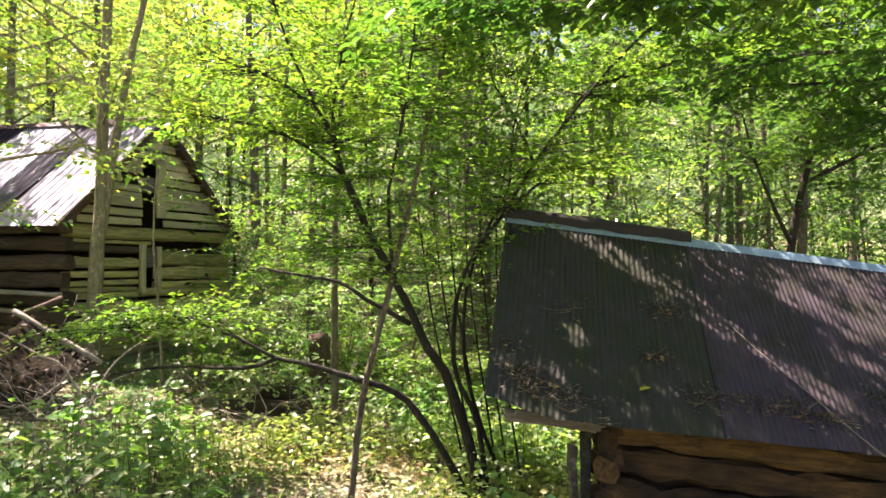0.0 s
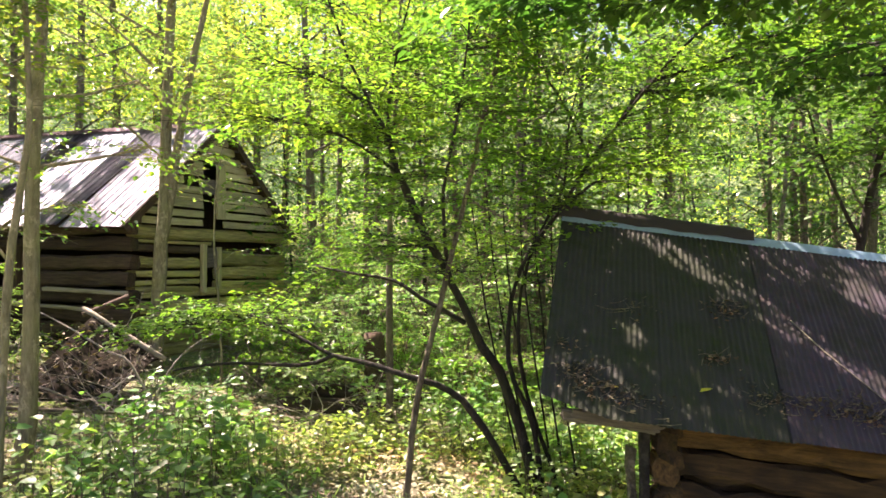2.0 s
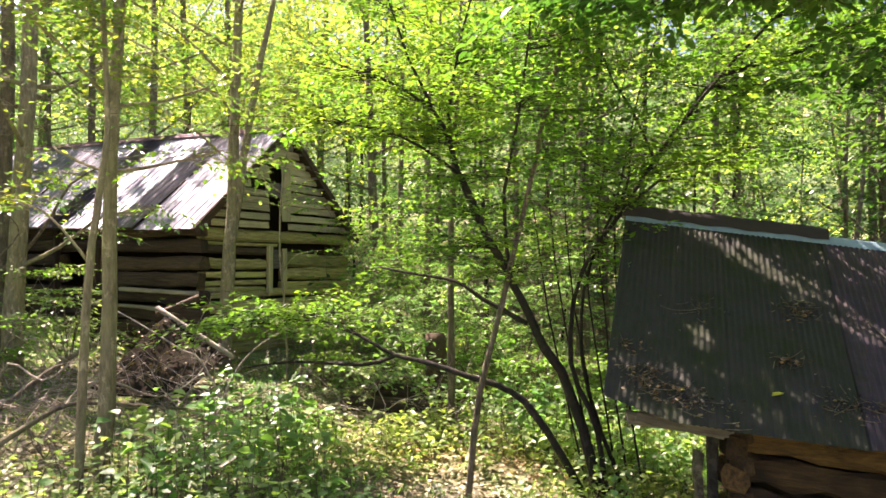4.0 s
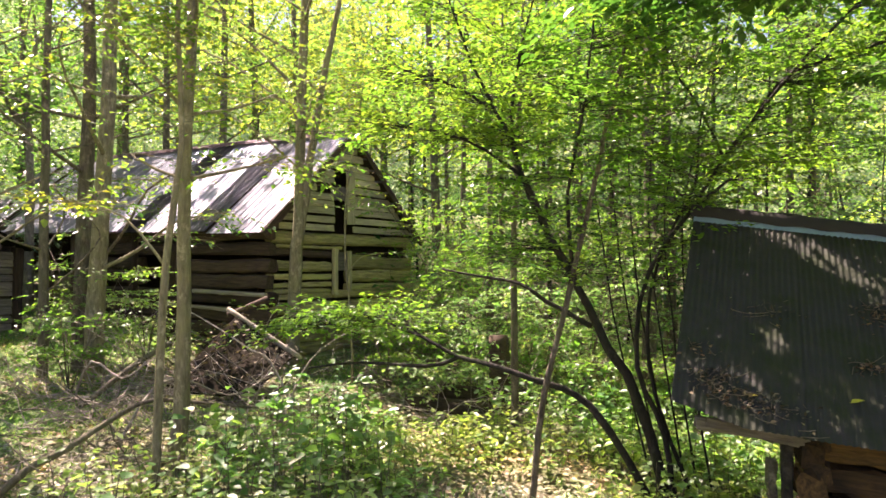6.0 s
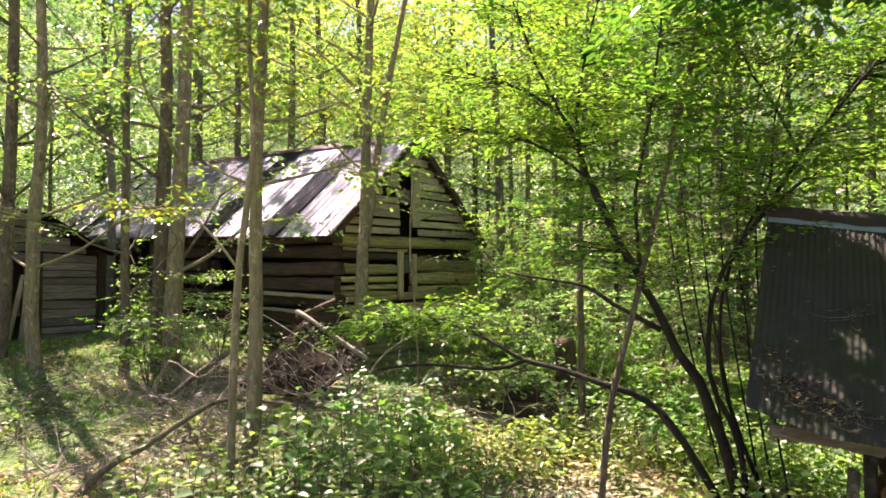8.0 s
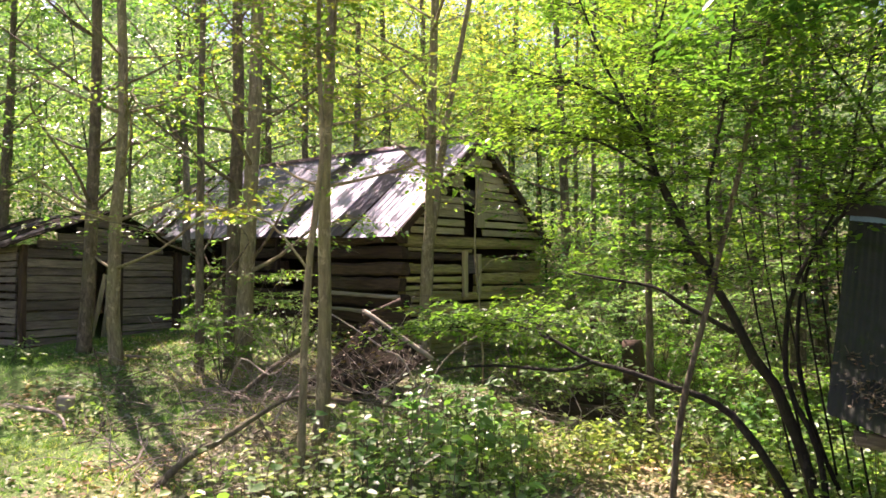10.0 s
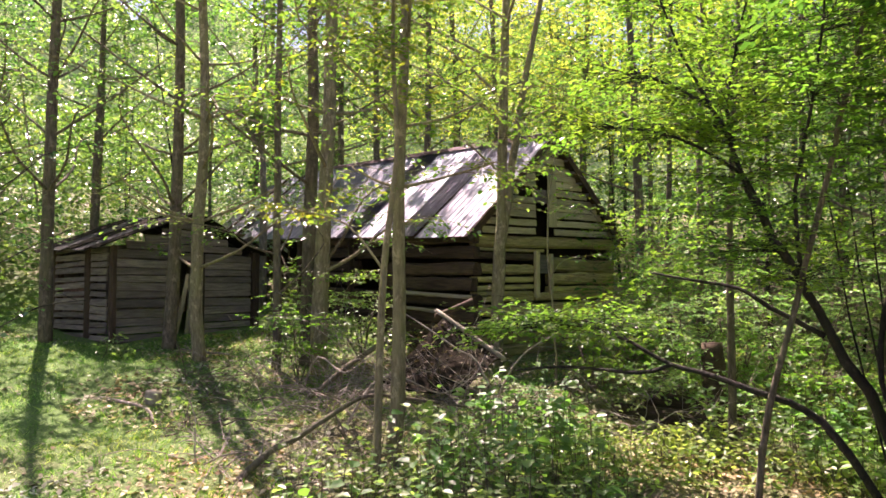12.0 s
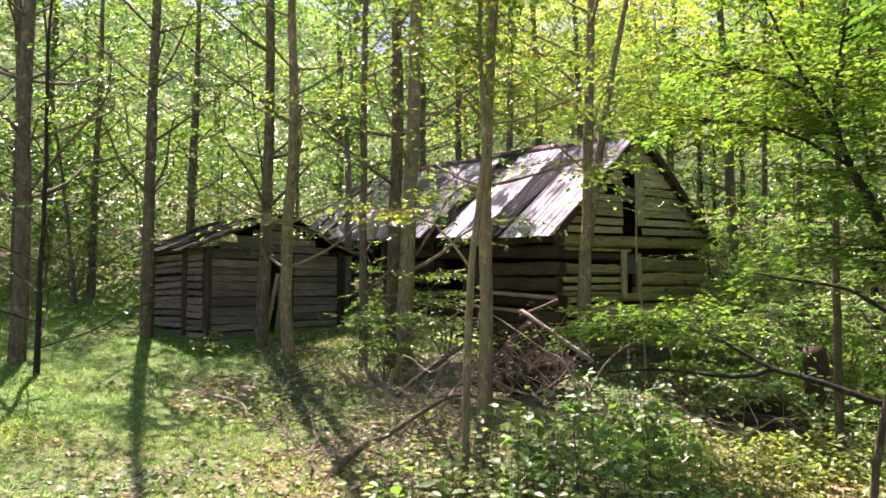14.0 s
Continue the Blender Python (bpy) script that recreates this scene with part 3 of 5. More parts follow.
        for v in bm.verts:
            v.co.z += rng.uniform(-0.02, 0.02)
        bmesh.ops.solidify(bm, geom=bm.faces[:], thickness=0.015)
        part("roof_sheet", bm, TAR if n % 2 else EARTH_PANEL, shed)


build_annex()


# ---------------------------------------------------------------- tin-roofed log hut beside the camera
HO, HR, HU = Vector((1.11, 5.23, 1.34)), Vector((0.987, 0.093, -0.128)), Vector((0.145, 0.772, 0.618))
HL = 2.5


def hut(a, b, lift=0.0):
    """A place on the near slope of the hut's roof: a along the eave, b up the slope, lift off it."""
    return HO + HR * a + HU * b + HR.cross(HU).normalized() * lift


def build_hut():
    rng = random.Random(3)
    thing_ = thing("log_hut", "small log hut under a dark corrugated iron roof", "hut", (1.11, 5.5, 0.0))
    inv = Matrix.Translation((-1.11, -5.5, 0.0))
    pitch = 0.05

    def sheet(a0, a1, b0, b1, lift, droop, material, far=False):
        g = Geo()
        m = int((a1 - a0) / pitch * 6)
        rows = 9
        for r in range(rows + 1):
            f = r / rows
            for i in range(m + 1):
                a = a0 + (a1 - a0) * i / m
                b = b0 + (b1 - b0) * f
                if r == 0:
                    b += droop(a)
                wave = 0.0048 * math.cos(2 * math.pi * a / pitch)
                bend = 0.008 * noise.noise(Vector((a * 1.7, b * 1.7, 2)))
                if far:
                    q = hut(a, HL)
                    q = q + Vector((HU.x, HU.y, -HU.z)) * b + Vector((0, 0, wave + lift))
                else:
                    q = hut(a, b, wave + lift + bend)
                g.v.append(q + inv.translation)
        for r in range(rows):
            for i in range(m):
                k = r * (m + 1) + i
                g.f.append((k, k + 1, k + m + 2, k + m + 1))
        me = g.mesh("roof_sheet")
        ob = link_mesh("roof_sheet", me, material, thing_)
        return ob

    lifts = (0.010, 0.0, 0.010, 0.0, 0.010)
    for n in range(5):
        a0 = -0.86 + 0.0 if n == 0 else (n - 1) * 1.0
        a1 = 0.0 if n == 0 else n * 1.0
        if n == 0:
            droop = lambda a: 0.10 * max(0.0, min(1.0, (-a - 0.35) / 0.5)) * 1.6
        else:
            droop = lambda a: 0.0
        lap = 0.035 if n % 2 == 0 else 0.0
        sheet(a0 - (lap if n else 0.0), a1 + lap, 0.0, HL, lifts[n], droop, ROOF_MOSS if n < 2 else ROOF_SHED)
    sheet(-0.86, 4.03, 0.0, 2.4, 0.01, lambda a: 0.0, ROOF_SHED, far=True)
    # scalloped pale ridge flashing and the tarred cap over its first half
    g = Geo()
    m = 200
    for i in range(m + 1):
        a = -0.86 + 4.85 * i / m
        for b, l in ((HL - 0.095 - 0.012 * math.cos(2 * math.pi * a / pitch), 0.016), (HL, 0.03), (HL + 0.02, 0.03)):
            g.v.append(hut(a, b, l) + inv.translation)
    for i in range(m):
        for j in range(2):
            k = i * 3 + j
            g.f.append((k, k + 3, k + 4, k + 1))
    link_mesh("ridge_flashing", g.mesh("ridge_flashing"), ROOF_CAP, thing_, "pale blue-grey scalloped ridge flashing")
    g = Geo()
    m, sec = 40, 7
    CAP = ((-0.07, 0.0), (-0.055, 0.06), (-0.02, 0.105), (0.03, 0.12), (0.09, 0.11), (0.15, 0.03), (0.2, -0.08))
    for i in range(m + 1):
        a = -0.88 + 1.92 * i / m
        for j in range(sec):
            f = j / (sec - 1)
            side, rise = CAP[j]
            rise += 0.016 * noise.noise(Vector((a * 5, f * 3, 0)))
            g.v.append(hut(a, HL, 0) + Vector((HU.x * side, HU.y * side, rise)) + inv.translation)
    for i in range(m):
        for j in range(sec - 1):
            k = i * sec + j
            g.f.append((k, k + sec, k + sec + 1, k + 1))
    link_mesh("ridge_cap", g.mesh("ridge_cap"), TAR, thing_, "crumpled black tarred ridge cap")

    def lay(name, a, b, high, thick, mat, rough=0.02, seg=8, roll=0.0, label=""):
        return hewn(name, (Vector(b) - Vector(a)).length, high, thick, rng, mat, thing_, inv @ span(a, b, roll), rough, seg, label)

    # front logs below the eave, the ends of the side logs, and the gable
    back = Vector((0.05, 0.42, 0))
    for n in range(6):
        z0 = 0.13 + n * 0.235
        a = HO + HR * 0.06 + back - Vector((0, 0, z0))
        b = HO + HR * 3.9 + back - Vector((0, 0, z0))
        lay("log", a, b, 0.185, 0.17, LOG_RUST, 0.065, 18)
        s = HO + HR * 0.13 + Vector((0.02, 0.25, 0.08 - z0))
        e = s + Vector((HU.x, HU.y, 0)) * 4.1
        lay("log", s, e, 0.16, 0.17, LOG_RUST, 0.03, 8)
    # boards added behind the logs so that the gaps look dark
    bm = bmesh.new()
    for s, e in ((HO + HR * 0.2 + back, HO + HR * 3.9 + back), (HO + HR * 0.2 + back, HO + HR * 0.2 + back + Vector((HU.x, HU.y, 0)) * 3.6)):
        o = Vector((0.06, 0.11, 0))
        bm.faces.new([bm.verts.new(q + o + inv.translation) for q in (s - Vector((0, 0, 0.02)), e - Vector((0, 0, 0.02)), e - Vector((0, 0, 1.5)), s - Vector((0, 0, 1.5)))])
    bmesh.ops.solidify(bm, geom=bm.faces[:], thickness=0.03)
    part("lining", bm, LOG_BROWN, thing_, "added boards that keep the log gaps dark")
    lay("eave_pole", HO + HR * -0.6 + Vector((-0.05, 0.33, -0.05)), HO + HR * 0.25 + Vector((0, 0.31, -0.07)), 0.09, 0.08, BOARD, 0.02, label="grey split pole jutting from the eave")
    lay("eave_pole", HO + HR * -0.58 + Vector((0, 0.22, -0.03)), HO + HR * 0.12 + Vector((0, 0.27, -0.05)), 0.07, 0.05, BOARD, 0.02)
    lay("corner_post", HO + HR * -0.02 + Vector((-0.03, 0.36, -1.5)), HO + HR * 0.0 + Vector((-0.02, 0.36, -0.09)), 0.07, 0.08, BARK_DARK, 0.02, label="dark rotten corner stake")
    lay("corner_post", HO + HR * -0.13 + Vector((0.0, 0.5, -1.5)), HO + HR * -0.1 + Vector((0.0, 0.47, -0.26)), 0.08, 0.07, BARK, 0.03, label="grey splintered corner stake")
    for n in range(5):
        at = HO + HR * (0.1 + 0.03 * rng.random()) + Vector((0.0, 0.24, -0.14 - n * 0.235))
        lay("log_end", at, at + Vector((0.02, 0.3, 0.0)), 0.19 - 0.02 * rng.random(), 0.17, LOG_RUST, 0.035, 5, label="notched ochre log end with dark rot")
    for f in range(6):
        z0 = 0.10 + f * 0.24
        half = 1.6 - f * 0.33
        c = HO + HR * 0.1 + Vector((HU.x, HU.y, 0)) * HL * 1.0 + Vector((0, 0, z0 - 0.05))
        w = Vector((HU.x, HU.y, 0)).normalized()
        if half > 0.1:
            lay("gable_board", c - w * half, c + w * half, 0.22, 0.04, BOARD, 0.01)
    return thing_


build_hut()


def build_roof_litter():
    """Drifts of twigs and dead leaves, a yellow leaf and a pale stick on the hut's roof."""
    rng = np.random.default_rng(12)
    spots = [(-0.62, 0.45, 0.10, 60), (-0.5, 0.32, 0.12, 60), (-0.35, 0.22, 0.12, 60), (-0.15, 0.2, 0.12, 50), (0.85, 0.38, 0.12, 70), (1.1, 0.36, 0.12, 50),
             (1.45, 0.4, 0.15, 110), (1.65, 0.33, 0.12, 80), (1.85, 0.28, 0.08, 40), (0.5, 0.75, 0.08, 40), (0.6, 1.35, 0.12, 60), (-0.2, 1.25, 0.15, 30), (-0.7, 0.7, 0.07, 30), (2.5, 0.5, 0.2, 90)]
    for a, b, s, n in spots:
        clump = thing("leaf_drift", "clump of dead leaves and twigs caught on iron roofing", "leaf litter", hut(a, b, 0.012), group="drifts on the roof")
        c = np.array([tuple(hut(a + rng.normal(0, s), b + rng.normal(0, s * 0.55), 0.014 + abs(rng.normal(0, 0.012))) - hut(a, b, 0.012)) for _ in range(n)])
        me = leaf_mesh("leaves", c, rng.normal(0, 1, (n, 3)) * (1, 1, 0.3), 0.035, rng, 0.5, 0.3)
        tagged(link_mesh("leaf_clump", me, DARK_LITTER, clump), kind="stuff")
        g = Geo()
        for _ in range(n // 3):
            p = hut(a + rng.normal(0, s), b + rng.normal(0, s * 0.55), 0.02) - hut(a, b, 0.012)
            d = Vector((rng.normal(0, 0.045), rng.normal(0, 0.035), rng.normal(0, 0.02)))
            g.tube([p, p + d, p + d * 1.7 + Vector((0, 0, 0.01))], [0.003, 0.003, 0.002], 4)
        tagged(link_mesh("twig_litter", g.mesh("twig_litter"), BARK, clump), kind="stuff")
    r2 = np.random.default_rng(4)
    for a, b, size, mat in ((0.33, 0.37, 0.085, "y"), (-0.33, 0.30, 0.06, "y"), (1.65, 0.18, 0.07, "p"), (2.05, 0.25, 0.06, "p"), (-0.35, 0.95, 0.05, "g"), (-0.28, 1.2, 0.05, "p")):
        c = np.array([tuple(hut(a, b, 0.016))])
        me = leaf_mesh("leaf", c - c, np.array([[1, 0.2, 0.0]]), size, r2, 0.05, 0.4)
        ob = link_mesh("fallen_leaf", me, YELLOW if mat == "y" else (LITTER if mat == "p" else LEAF))
        ob.location = c[0]
        tagged(ob, {"y": "bright yellow fallen leaf lying on iron roofing", "p": "pale brown dry leaf lying on iron roofing", "g": "green fallen leaf lying on iron roofing"}[mat], "leaf", group="leaves on the roof")
    g = Geo()
    pts = [hut(1.18, 1.32, 0.03), hut(1.4, 1.0, 0.02), hut(1.75, 0.55, 0.02), hut(2.05, 0.15, 0.02), hut(2.2, -0.02, 0.02)]
    g.tube(pts, [0.006, 0.006, 0.005, 0.005, 0.004], 6)
    tagged(link_mesh("thin_stick", g.mesh("thin_stick"), PALE_WOOD), "thin pale bare stick lying across iron roofing", "stick")


k_ = Mat("yellow_leaf")
YELLOW = k_.finish((0.55, 0.50, 0.04), 0.5)
build_roof_litter()


# ---------------------------------------------------------------- trees and bushes
def smooth_path(pts, per=3):
    """A rounded path through the given points."""
    p = [Vector(q) for q in pts]
    out = []
    for i in range(len(p) - 1):
        a, b, c, d = p[max(i - 1, 0)], p[i], p[i + 1], p[min(i + 2, len(p) - 1)]
        for s in range(per):
            t = s / per
            out.append(0.5 * ((2 * b) + (c - a) * t + (2 * a - 5 * b + 4 * c - d) * t * t + (3 * b - a - 3 * c + d) * t ** 3))
    out.append(p[-1])
    return out


def taper(n, r0, r1):
    return [r0 + (r1 - r0) * (i / max(1, n - 1)) ** 0.9 for i in range(n)]


def sprays(wood, limbs, count, length, leaves, rng, droop=0.15, first=0.25, rise=0.25, spread=0.0, fans=True, origin=(0, 0, 0)):
    """Flat fans of twigs off the limbs, layer over layer, with leaves along the twigs. Returns the leaves' places and ways."""
    cs, ds = [], []
    weights = np.array([sum((b - a).length for a, b in zip(l, l[1:])) for l in limbs])
    weights /= weights.sum()
    up = Vector((0, 0, 1))
    for _ in range(count):
        limb = limbs[rng.choice(len(limbs), p=weights)]
        # fans stand in bunches along the limb, with gaps between
        k = max(3, int(sum((b - a).length for a, b in zip(limb, limb[1:])) / 0.42))
        f = min(0.999, max(first, (rng.uniform(first, 1.0) ** 0.8 * k // 1 + 0.5) / k + rng.normal(0, 0.12 / k))) * (len(limb) - 1)
        i = min(int(f), len(limb) - 2)
        p = limb[i].lerp(limb[i + 1], f - i)
        along = (limb[i + 1] - limb[i]).normalized()
        w = rng.uniform(0, 2 * math.pi)
        d = (Vector((math.cos(w), math.sin(w), rng.normal(rise, 0.14))) + Vector((along.x, along.y, 0.3 * along.z)) * 0.6).normalized()
        l = length * rng.uniform(0.5, 1.35)
        pts = [p]
        for s in range(4):
            d = (d + Vector((rng.normal(0, 0.16), rng.normal(0, 0.16), rng.normal(-droop, 0.06)))).normalized()
            pts.append(pts[-1] + d * l / 4)
        near = fans and abs(p.x + origin[0]) < 6
        if fans:
            stop = near and sunlit_gap(np.array(pts) + origin).argmax() or 5
            if stop > 1:
                wood.tube(pts[:stop], taper(5, 0.0044, 0.0016)[:stop], 3, cap=False)
        # side twigs, left and right in turn, shorter towards the tip
        twigs = []
        for s in range(6):
            q = 0.35 + s * 0.58
            j = min(int(q), 3)
            c = pts[j].lerp(pts[j + 1], q - j)
            way = (pts[j + 1] - pts[j]).normalized()
            e = (way * 0.75 + way.cross(up) * (1 if s % 2 else -1) + Vector((0, 0, rng.normal(-0.03, 0.10)))).normalized() * l * 0.42 * (1.15 - q / 4.6) * rng.uniform(0.7, 1.2)
            twigs.append((c, e))
            if fans and not (near and sunlit_gap(np.array([c, c + e * 0.5, c + e]) + origin).any()):
                wood.tube([c, c + e], (0.0018, 0.0008), 3, cap=False)
        for s in range(leaves):
            if rng.random() < 0.3:
                q = rng.uniform(0.4, 1.0) * 4
                j = min(int(q), 3)
                c, e = pts[j].lerp(pts[j + 1], q - j), pts[j + 1] - pts[j]
            else:
                t, e = twigs[rng.integers(6)]
                c = t + e * rng.uniform(0.15, 1.0)
            e = e.normalized()
            way = e * 0.8 + e.cross(up) * (1 if rng.random() < 0.5 else -1) * rng.uniform(0.3, 1.0) + Vector((0, 0, -0.12))
            off = Vector(rng.normal(0, spread, 3)) if spread else Vector()
            cs.append(tuple(c + off))
            ds.append(tuple(way))
    return np.array(cs), np.array(ds)


# the sun falls through gaps in the crowns onto the hut's roof: bands from place to place on the slope, and their half width
GAPS = [((-0.35, 2.36), (0.1, 2.2), 0.12), ((0.1, 2.2), (0.8, 1.62), 0.16), ((0.8, 1.66), (1.2, 1.18), 0.14), ((1.2, 1.18), (2.05, 0.48), 0.11), ((1.94, 1.82), (3.4, 0.85), 0.19), ((2.17, 1.1), (2.7, 0.8), 0.09), ((-0.18, 1.0), (-0.12, 0.82), 0.10)]


SHAFT = np.linalg.inv(np.stack([np.array(HR), np.array(HU), np.array(sun.matrix_world.to_3x3() @ Vector((0, 0, 1)))], 1))


def sunlit_gap(places):
    """Which of the places stand in the way of those shafts of sunlight."""
    a, b, k = SHAFT @ (np.asarray(places) - np.array(HO)).T
    hit = np.zeros(len(a), bool)
    for (a0, b0), (a1, b1), half in GAPS:
        da, db = a1 - a0, b1 - b0
        f = np.clip(((a - a0) * da + (b - b0) * db) / (da * da + db * db), 0, 1)
        hit |= np.hypot(a - a0 - f * da, b - b0 - f * db) < half
    # a few leaves still hang in the shafts and break them up
    return hit & (k > 0.05) & (np.sin(a * 23) * np.sin(b * 31 + a * 9) < 0.6)


def plant(name, label, category, base, stems, leaf, size, count, length, leaves, seed, bark, droop=0.12, first=0.3, rise=0.2, group="", broad=True, flat=0.24, spread=0.0, sides=8):
    """A tree or bush: stems are (points, radius at the foot, radius at the tip)."""
    rng = np.random.default_rng(seed)
    ob = thing(name, label, category, base, group)
    b = Vector(base)
    wood, limbs = Geo(), []
    r2 = random.Random(seed)
    for pts, r0, r1, *bare in stems:
        path = [q - b for q in smooth_path(pts)]
        path = [path[0]] + [q + Vector((r2.uniform(-1, 1), r2.uniform(-1, 1), 0)) * 0.012 for q in path[1:]]
        wood.tube(path, taper(len(path), r0, r1), sides, 0.06, r2)
        if not bare:
            limbs.append(path)
    twigs = Geo()
    cs, ds = sprays(twigs, limbs, count, length, leaves, rng, droop, first, rise, spread, broad, np.array(base))
    clear = ~sunlit_gap(cs + np.array(base))
    cs, ds = cs[clear], ds[clear]
    link_mesh("trunk", wood.mesh("trunk"), bark, ob)
    if broad:
        tagged(link_mesh("twig_growth", twigs.mesh("twig_growth"), bark, ob), kind="stuff")
    link_mesh("crown", leaf_mesh("crown", cs, ds, size, rng, flat, broad=broad), leaf, ob)
    return ob


def tree_stems(base, tall, r, lean, limbs, first, reach, seed, up=0.5, last=0.97):
    """A straight-boled forest tree: trunk and limbs."""
    rng = random.Random(seed)
    b = Vector(base) - Vector((0, 0, 0.15))
    pts = [b + Vector((lean[0] * f * tall + rng.uniform(-0.04, 0.04) * tall * 0.1, lean[1] * f * tall + rng.uniform(-0.04, 0.04) * tall * 0.1, f * tall)) for f in (0, 0.12, 0.3, 0.5, 0.7, 0.85, 1)]
    stems = [(pts, r, r * 0.18)]
    for n in range(limbs):
        f = first + (last - first) * (n + rng.random()) / limbs
        i = f * 6
        path = smooth_path(pts)
        p = path[min(int(f * (len(path) - 1)), len(path) - 1)]
        w = n * 2.4 + rng.uniform(-0.5, 0.5)
        l = reach * (1.15 - 0.75 * f) * rng.uniform(0.7, 1.25)
        d = Vector((math.cos(w), math.sin(w), up * rng.uniform(0.4, 1.3)))
        q = [p, p + d * l * 0.35, p + d * l * 0.7 + Vector((rng.uniform(-0.2, 0.2), rng.uniform(-0.2, 0.2), 0.05 * l)), p + d * l + Vector((rng.uniform(-0.4, 0.4), rng.uniform(-0.4, 0.4), 0))]
        stems.append((q, min(0.05, r * 0.24 * (1.15 - 0.6 * f)), 0.005))
    return stems


def forest_tree(base, tall, r, seed, lean=(0, 0), limbs=18, first=0.28, reach=3.0, leaf=None, size=0.11, twigs=420, leaves=14, bark=None, broad=True, label="", group="", sides=9, name="tree", last=0.97):
    stems = tree_stems(base, tall, r, lean, limbs, first, reach, seed, last=last)
    return plant(name, label, "tree", base, stems, leaf or LEAF_TREE, size, twigs, 0.9, leaves, seed, bark or BARK, 0.12, 0.35, 0.1, group, broad, 0.26, 0.03, sides)


def clear_of(x, y):
    """Whether a plant may grow here: not inside a building."""
    u, v = barn_uv(x, y)
    if -BL - 2.8 < u < 0.25 and -0.2 < v < BW + 0.2:
        return False
    if -13.3 < x < -10.6 and 7.3 < y < 11.2:
        return False
    return not (1.15 + 0.19 * (y - 5.2) < x < 5.6 and 5.4 < y < 9.6)


def on(x, y, dz=0.0):
    return (x, y, height(x, y) + dz)


# the many-stemmed bush beside the hut
MAIN = [(0.42, 7.19, 0.14), (0.08, 7.1, 1.31), (-0.16, 7.0, 1.75), (-0.46, 6.88, 2.37), (-0.67, 6.77, 2.79), (-0.93, 6.74, 3.38), (-1.21, 6.79, 4.04), (-1.95, 6.72, 4.46)]
MID = [(-0.52, 6.88, 2.48), (-0.81, 7.05, 2.98), (-1.11, 7.22, 3.85), (-1.07, 7.32, 4.58), (-0.84, 7.35, 5.54)]
LONG = [(-0.32, 6.99, 1.96), (-0.74, 6.96, 2.2), (-1.02, 7.03, 2.37), (-1.47, 7.05, 2.45), (-1.83, 7.07, 2.52)]
LOWER = [(0.29, 7.09, 0.17), (-0.14, 6.9, 0.97), (-0.46, 6.88, 1.32), (-0.89, 6.84, 1.47), (-1.3, 6.88, 1.59), (-1.6, 6.92, 1.65), (-1.98, 6.92, 1.84), (-2.31, 6.92, 1.97)]
LOWER_B = [(-1.6, 6.92, 1.65), (-1.93, 6.94, 1.55), (-2.59, 6.82, 1.58), (-3.12, 6.71, 1.52)]
RIGHT = [(0.4, 7.15, 0.2), (0.34, 7.1, 0.93), (0.09, 7.1, 1.58), (0.21, 7.1, 2.47), (0.64, 7.18, 3.1), (0.91, 7.15, 3.53), (1.17, 7.11, 3.89), (1.5, 7.05, 4.3), (2.11, 6.99, 4.45), (2.66, 6.8, 4.69)]
RIGHT_B = [(0.91, 7.15, 3.53), (0.7, 7.17, 4.05), (0.46, 7.19, 4.51), (0.29, 7.3, 5.2), (0.23, 7.3, 5.73)]
RIGHT_C = [(0.66, 7.27, 0.1), (0.27, 7.19, 1.3), (0.19, 7.2, 2.02), (0.37, 7.29, 2.76), (0.66, 7.27, 3.33), (0.69, 7.27, 3.8), (0.9, 7.3, 4.6)]
